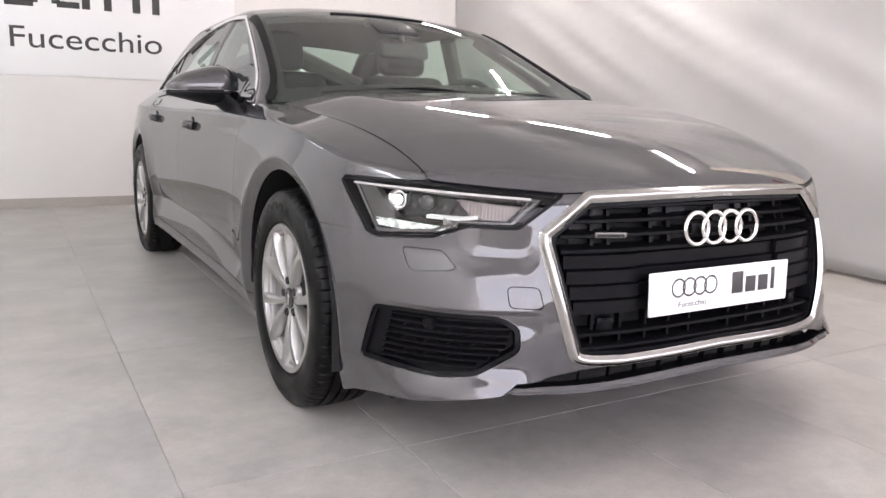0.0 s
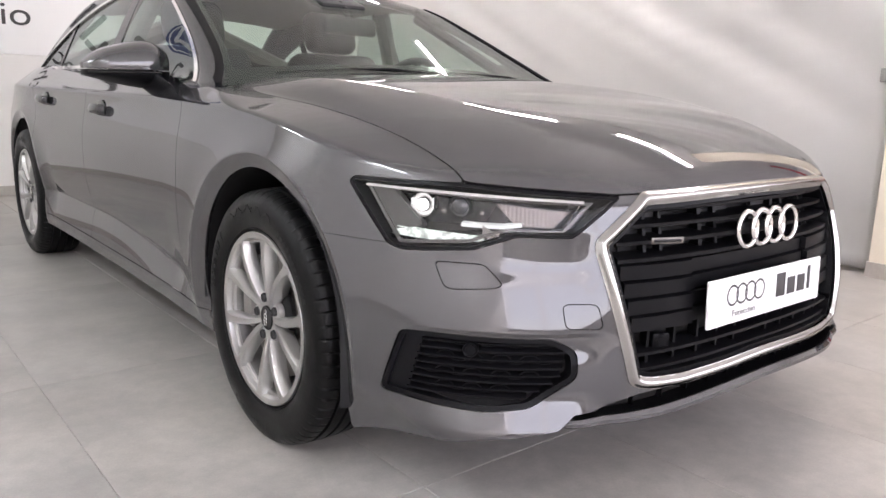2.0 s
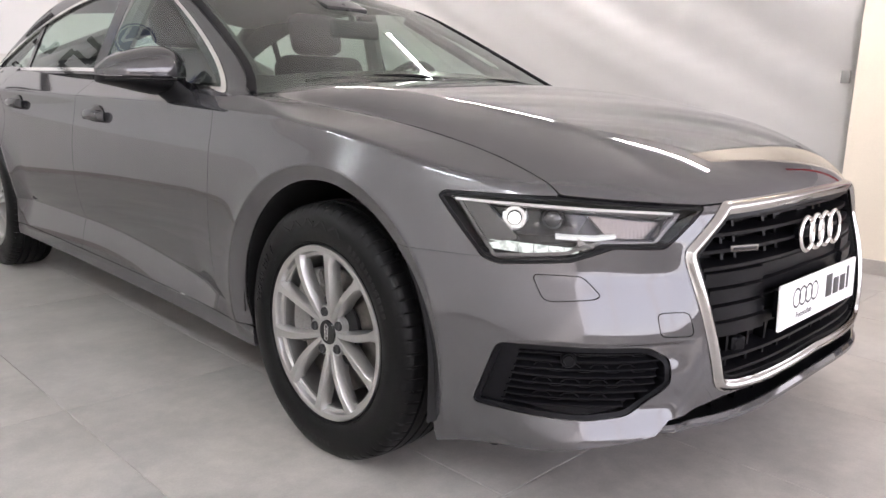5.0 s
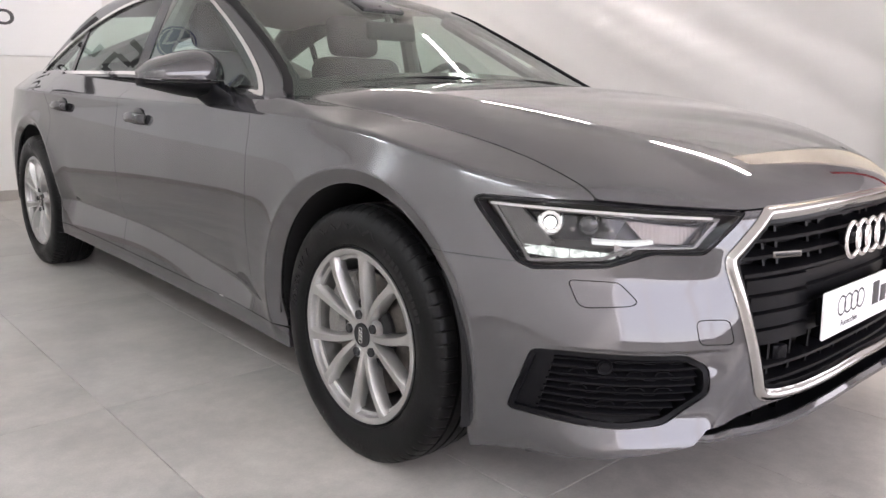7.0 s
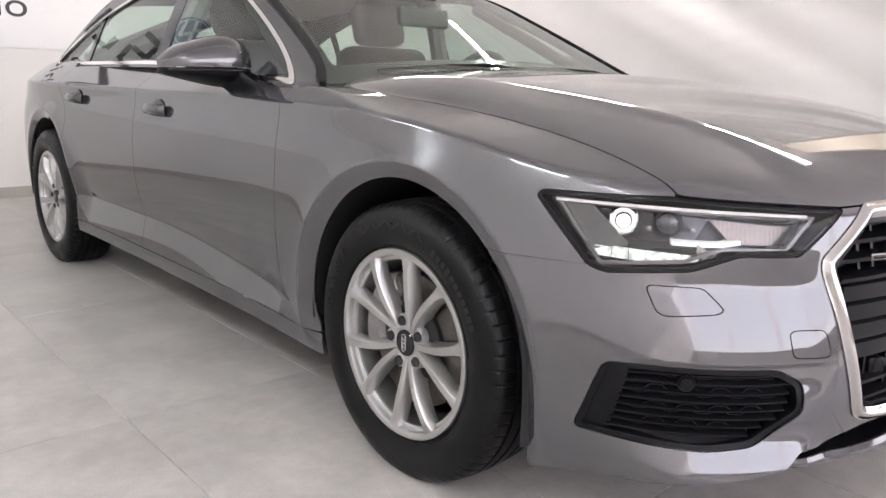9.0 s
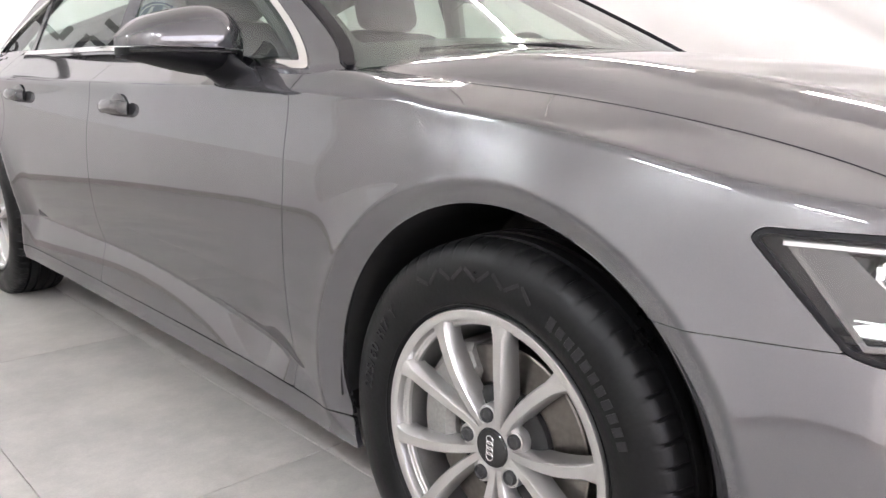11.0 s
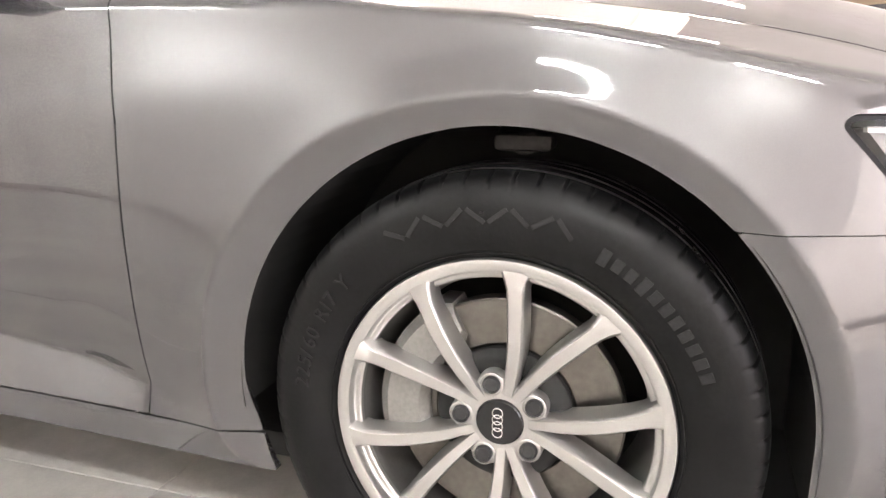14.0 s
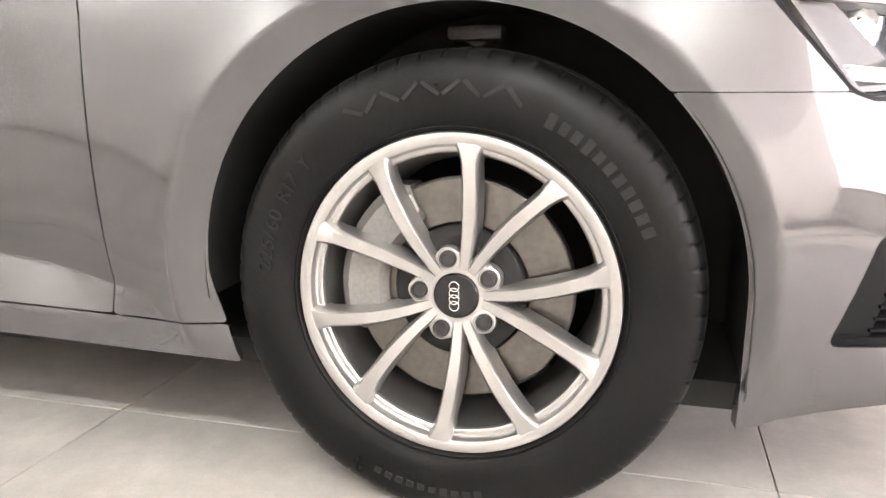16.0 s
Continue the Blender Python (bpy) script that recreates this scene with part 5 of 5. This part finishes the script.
ys_in, es_in = arange(1.30, 2.75, 0.06), arange(38, 142, 4)
g_in = cabin_grid(ys_in, es_in)
part("headlining", panel(g_in, np.ones(g_in.shape[:2]), 0.0, lift=-0.035), LINING, car, "pale fabric headlining")
for sg in (-1, 1):
    part("door_lining", box_bm(0.03, 2.1, 0.50, 0.012, m=pose(sg * 0.775, 1.72, 0.72, 0, sg * -4, 0)), TRIM, car)
    for y0, y1, w in ((1.74, 1.76, 0.045), (2.80, 2.96, 0.06)):
        p0 = cast(cabin_field, np.array([[0.0, y0, 1.02]]), np.array([[float(sg), 0.0, 0.0]]))[0]
        p1 = cast(cabin_field, np.array([[0.0, y1 - 0.1, 1.34]]), np.array([[float(sg), 0.0, 0.0]]))[0]
        part("pillar_lining", tube([Vector(p0) - Vector((sg * 0.05, 0, 0)), Vector(p1) - Vector((sg * 0.045, 0, 0))], w, 8, flat=1.0), LINING, car)
    a0 = [Vector(cast(cabin_field, np.array([[0.0, 0.72 + 0.64 * t, 0.985 + 0.335 * t]]), np.array([[float(sg), 0.0, 0.0]]))[0]) - Vector((sg * 0.045, 0, 0.01)) for t in np.linspace(0, 1, 9)]
    part("pillar_lining", tube(a0, 0.026, 8), TRIM, car)

# ---- the room ----
X0, X1, Y0, Y1, HC = -3.95, 2.9, -5.05, 5.37, 3.05
FAR = 8.5


def slab(name, lo, hi, mat, label="", parent=None):
    lo, hi = Vector(lo), Vector(hi)
    size, mid = hi - lo, (hi + lo) / 2
    ob = part(name, box_bm(*size, 0.0, m=Matrix.Translation(mid)), mat, parent)
    if parent is None:
        tagged(ob, label, "", "", "structure")
    return ob


floor = slab("floor", (X0 - 0.2, Y0 - 0.2, -0.12), (FAR + 0.2, Y1 + 0.2, -0.004), GROUT, "large pale grey floor tiles with thin joints")
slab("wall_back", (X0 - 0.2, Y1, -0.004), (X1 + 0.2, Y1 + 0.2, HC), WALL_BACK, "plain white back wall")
slab("wall_side", (X0 - 0.2, Y0, -0.004), (X0, Y1, HC), WALL, "plain white side wall")
slab("wall_right", (X1, -0.14, -0.004), (X1 + 0.2, Y1, HC), WALL, "plain white wall behind its rippled white face")
slab("ceiling", (X0 - 0.2, Y0 - 0.2, HC), (FAR + 0.2, Y1 + 0.2, HC + 0.15), CEIL, "plain white ceiling")
slab("wall_far", (FAR, Y0, -0.004), (FAR + 0.2, 3.0, HC), WALL, "white wall of the next room")
slab("wall_far_end", (X1 + 0.2, 2.8, -0.004), (FAR, 3.0, HC), WALL, "white end wall of the next room")

# the glazed shop front: sill, head, posts and panes
slab("front_wall_low", (X0, Y0 - 0.2, -0.004), (FAR, Y0, 0.65), WALL, "low wall under the shop windows")
slab("front_wall_head", (X0, Y0 - 0.2, 2.75), (FAR, Y0, HC), WALL, "wall over the shop windows")
FRAME = material("grey_window_metal", (0.30, 0.29, 0.28), 0.4, 0.7, grain=0.05, grain_scale=120)
PANE = glass_material("shop_window_glass", (0.95, 0.97, 0.96), 0.05)


def shop_window(k, m, half):
    win = tagged(new("window_%d" % k), "tall shop window in a grey metal frame", "", "", "structure")
    win.matrix_basis = m
    for sx in (-1, 1):
        part("window_frame", box_bm(0.09, 0.12, 2.10, 0.006, m=pose(sx * (half - 0.045), 0, 0)), FRAME, win)
    for sz in (-1, 1):
        part("window_frame", box_bm(2 * half - 0.18, 0.12, 0.08, 0.006, m=pose(0, 0, sz * 1.01)), FRAME, win)
    pn = part("pane", box_bm(2 * half - 0.18, 0.008, 1.94, 0.0), PANE, win)
    pn.visible_shadow = False


for k in range(7):
    half = (FAR - X0) / 14
    shop_window(k + 1, pose(X0 + half * (2 * k + 1), Y0 - 0.1, 1.70), half)

# thin sheet for the wall's face; ripples imitate slanting streaks of light on it
sheet = bmesh.new()
rows = []
for i in range(110):
    y = -0.09 + (Y1 + 0.06) * i / 109
    row = []
    for k in range(40):
        z = 0.03 + (HC - 0.08) * k / 39
        d = y - 2.0 * z
        q = noise.noise(Vector((d * 1.1, (z + 0.5 * y) * 0.30, 1.7)))
        streak_ripple = 0.05 * q + 0.03 * noise.noise(Vector((d * 3.4, (z + 0.5 * y) * 0.35, 4.1))) * min(1.0, max(0.0, z - 0.5)) * 1.6
        row.append(sheet.verts.new((2.79 + streak_ripple - 0.5 * max(0.0, 0.14 - z) ** 1.5, y, z)))
    rows.append(row)
for p, q in zip(rows, rows[1:]):
    for k in range(39):
        sheet.faces.new((p[k], p[k + 1], q[k + 1], q[k]))
bmesh.ops.solidify(sheet, geom=sheet.faces[:], thickness=0.004)
RIPPLED_WALL = material("white_rippled_wall", (0.80, 0.79, 0.775), 0.55, grain=0.02, grain_scale=300, bump=0.05, stain=0.03, stain_scale=1.2)
tagged(part("rippled_wall_face", shade(sheet, 80), RIPPLED_WALL), "white face of the wall, rippled to imitate slanting streaks of light", "sheet")
tagged(part("switch_box", box_bm(0.03, 0.05, 0.075, 0.006, m=pose(2.765, -0.035, 1.11)), FRAME), "small grey switch box beside the cream pillar", "switch")
pillar = slab("pillar", (2.72, -0.42, -0.004), (3.1, -0.10, HC), CREAM, "cream painted square pillar")
RED = material("red_gloss_paint", (0.52, 0.03, 0.035), 0.35, grain=0.05, grain_scale=60, stain=0.08, stain_scale=3)
post = tagged(new("red_post"), "red painted steel post with a foot plate", "post")
post.location = (5.2, -0.645, 0)
part("shaft", box_bm(0.20, 0.19, HC - 0.004, 0.012, m=pose(0, 0, HC / 2)), RED, post)
part("bracket", box_bm(0.09, 0.07, 0.24, 0.014, m=pose(0, -0.125, 1.03)), RED, post)
part("foot_plate", box_bm(0.36, 0.34, 0.02, 0.004, m=pose(0.03, -0.02, 0.01)), RED, post)

# a parked car in the next room, partly hidden by the post
BRONZE = material("bronze_metallic_paint", (0.20, 0.15, 0.095), 0.4, 0.4, grain=0.05, grain_scale=600, coat=1.0)


def parked_car():
    pc = tagged(new("parked_car"), "bronze parked hatchback standing in the next room", "car")
    pc.location = (7.2, -1.0, 0)
    lower = [(0.10, 0.26), (0.16, 0.55), (0.10, 0.96), (-2.55, 1.0), (-3.55, 0.86), (-3.85, 0.60), (-3.80, 0.26)]
    cabin = [(0.06, 0.97), (-0.16, 1.30), (-0.42, 1.40), (-1.10, 1.44), (-1.70, 1.38), (-2.60, 1.0)]

    def side_plate(pts, width, bevel):
        bm = prism([(-y, z) for y, z in pts], width, bevel)
        bm.transform(Matrix.Rotation(radians(-90), 4, "Z") @ Matrix.Translation((0, -width / 2, 0)))
        return bm

    part("body", side_plate(lower, 1.78, 0.05), BRONZE, pc)
    part("cabin", side_plate(cabin, 1.50, 0.06), BRONZE, pc)
    for sx in (-1, 1):
        for pts in ([(-0.06, 1.01), (-0.20, 1.26), (-0.32, 1.30), (-0.28, 1.01)], [(-0.36, 1.01), (-0.42, 1.32), (-1.12, 1.37), (-1.12, 1.01)], [(-1.18, 1.01), (-1.18, 1.37), (-1.66, 1.32), (-2.36, 1.03)]):
            w = side_plate(pts, 0.012, 0.0)
            w.transform(Matrix.Translation((sx * 0.754, 0, 0)))
            part("side_window", w, GLOSS_BLACK, pc)
        for wy in (-0.62, -3.15):
            part("wheel", lathe([(-0.10, 0.0), (-0.10, 0.20), (-0.09, 0.22), (-0.10, 0.30), (-0.06, 0.315), (0.06, 0.315), (0.09, 0.29), (0.09, 0.0)], 40), RUBBER, pc, m=pose(sx * 0.80, wy, 0.315))


parked_car()

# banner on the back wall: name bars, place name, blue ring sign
banner = tagged(part("wall_banner", box_bm(4.2, 0.012, 1.62, 0.003, m=pose(-1.77, Y1 - 0.007, 1.158 + 0.81)), BANNER), "white wall banner with dark grey printing", "banner")
TY = Y1 - 0.0155
pm = letters("Fucecchio", 0.180, 0.0012)
xs = [v.co.x for v in pm.vertices]
sx = 1.232 / (max(xs) - min(xs))
part("place_name", pm, INK, banner, m=pose(-1.584 - min(xs) * sx, TY, 1.392) @ Matrix.Diagonal((sx, 1, 1, 1)))


def ink_bar(x0, x1, z0, z1, r=0.004):
    part("printed_bar", box_bm(x1 - x0, 0.003, z1 - z0, 0.001, m=pose((x0 + x1) / 2, TY, (z0 + z1) / 2)), INK, banner)


for x0, x1, z0, z1 in ((-1.61, -1.39, 1.735, 1.80), (-1.60, -1.41, 1.94, 2.00), (-1.60, -1.40, 2.14, 2.21), (-1.64, -1.575, 1.97, 2.17), (-1.42, -1.355, 1.77, 1.97), (-1.21, -1.03, 1.742, 1.795), (-1.25, -1.185, 1.77, 1.92), (-1.01, -0.945, 1.742, 2.08), (-0.832, -0.768, 1.742, 2.08), (-0.594, -0.528, 1.742, 2.04), (-0.80, -0.55, 2.02, 2.08), (-0.425, -0.361, 1.742, 2.08), (-0.425, -0.361, 2.15, 2.22)):
    ink_bar(x0, x1, z0, z1)
BLUE = material("deep_blue_print", (0.03, 0.055, 0.22), 0.4, stain=0.04, stain_scale=6)
rs = tagged(new("ring_sign"), "round blue and white ring sign on the banner", "sign")
rs.location = (-1.74, Y1 - 0.014, 2.50)
rs.scale = (0.74, 1, 0.74)
part("disc", lathe([(0.0, 0.0), (-0.010, 0.0), (-0.010, 0.27), (0.0, 0.272)], 64, mat4=Matrix.Rotation(radians(90), 4, "Z")), BLUE, rs)
part("ring", lathe([(-0.011, 0.225), (-0.014, 0.225), (-0.014, 0.245), (-0.011, 0.245)], 64, closed=True, mat4=Matrix.Rotation(radians(90), 4, "Z")), BANNER, rs)
for x0, x1, z0, z1 in ((-0.19, -0.09, 0.10, -0.14), (0.0, -0.09, 0.02, -0.14), (0.0, 0.09, 0.02, -0.14), (0.19, 0.09, 0.10, -0.14), (-0.09, 0.0, 0.20, 0.05), (0.09, 0.0, 0.20, 0.05)):
    ln = math.hypot(x1 - x0, z1 - z0)
    part("stroke", box_bm(ln, 0.004, 0.045, 0.001), BANNER, rs, m=pose((x0 + x1) / 2, -0.013, (z0 + z1) / 2, 0, -math.degrees(math.atan2(z1 - z0, x1 - x0)), 0))

ASPH = material("outside_paving", (0.22, 0.21, 0.20), 0.8, grain=0.15, grain_scale=30, stain=0.1)
slab("ground", (-70, -80, -0.30), (70, 60, -0.125), ASPH, "grey paving outside the shop windows")

# floor tiles
TILE = tile_material()
tb = bmesh.new()
bmesh.ops.create_cube(tb, size=1, matrix=Matrix.Translation((0, 0, -0.01)) @ Matrix.Diagonal((0.6080, 1.2230, 0.02, 1)))
top_edges = [e for e in tb.edges if all(v.co.z > -0.005 for v in e.verts)]
bmesh.ops.bevel(tb, geom=top_edges, offset=0.0012, segments=1, affect="EDGES")
tile_mesh = bpy.data.meshes.new("tile")
tb.to_mesh(tile_mesh)
tb.free()
tile_mesh.materials.append(TILE)
for i in range(-7, 18):
    for j in range(-7, 4):
        tx, ty = -1.339 + 0.61 * (i + 0.5), 0.735 + 1.225 * (j + 0.5)
        if X0 - 0.1 < tx < FAR and Y0 < ty < Y1 and not (tx > 3.3 and ty > 2.8):
            t = part("tile", tile_mesh, None, floor)
            t.location = (tx, ty, 0.0)

for lo, hi in (((X0, Y1 - 0.012, 0.0), (2.70, Y1, 0.085)), ((X0, Y0, 0.0), (X0 + 0.012, Y1 - 0.012, 0.085)), ((2.708, -0.432, 0.0), (2.72, -0.09, 0.085)), ((2.72, -0.432, 0.0), (3.1, -0.42, 0.085))):
    slab("baseboard", lo, hi, BASE, "grey-beige stone baseboard")

# ceiling tubes: a row over the car on the rippled wall's side, another beside the side wall
TUBE = material("lit_lamp_tube", (0.9, 0.9, 0.9), 0.5, emit=(1.0, 0.955, 0.90), strength=124.0)
COOL_TUBE = material("lit_cool_lamp_tube", (0.9, 0.9, 0.9), 0.5, emit=(0.88, 0.98, 1.0), strength=124.0)


def tube_lamp(x, y, z, glow):
    lamp = tagged(new("ceiling_tube_lamp"), "lit white fluorescent tube lamp hung under the ceiling", "lamp", "ceiling tubes")
    lamp.location = (x, y, z)
    part("lamp_body", box_bm(0.07, 1.24, 0.045, 0.008, m=pose(0, 0, 0.04)), BANNER, lamp)
    part("tube", lathe([(-0.59, 0.0), (-0.59, 0.016), (0.59, 0.016), (0.59, 0.0)], 14, "X", Matrix.Rotation(radians(90), 4, "Z")), glow, lamp)
    for dy in (-0.5, 0.5):
        part("hanger", box_bm(0.004, 0.004, HC - z - 0.058, 0.0, m=pose(0, dy, (HC - z + 0.062) / 2)), FRAME, lamp)
    return lamp


first = tube_lamp(1.9, 1.78, 2.70, TUBE)
for ly in (3.70, -0.15):
    copy_thing(first, pose(1.9, ly, 2.70))
second = tube_lamp(-3.25, 3.2, 2.70, COOL_TUBE)
# the tube at -2.2 is added to brighten the floor beside the car
for ly in (-0.15, -2.2):
    copy_thing(second, pose(-3.25, ly, 2.70))
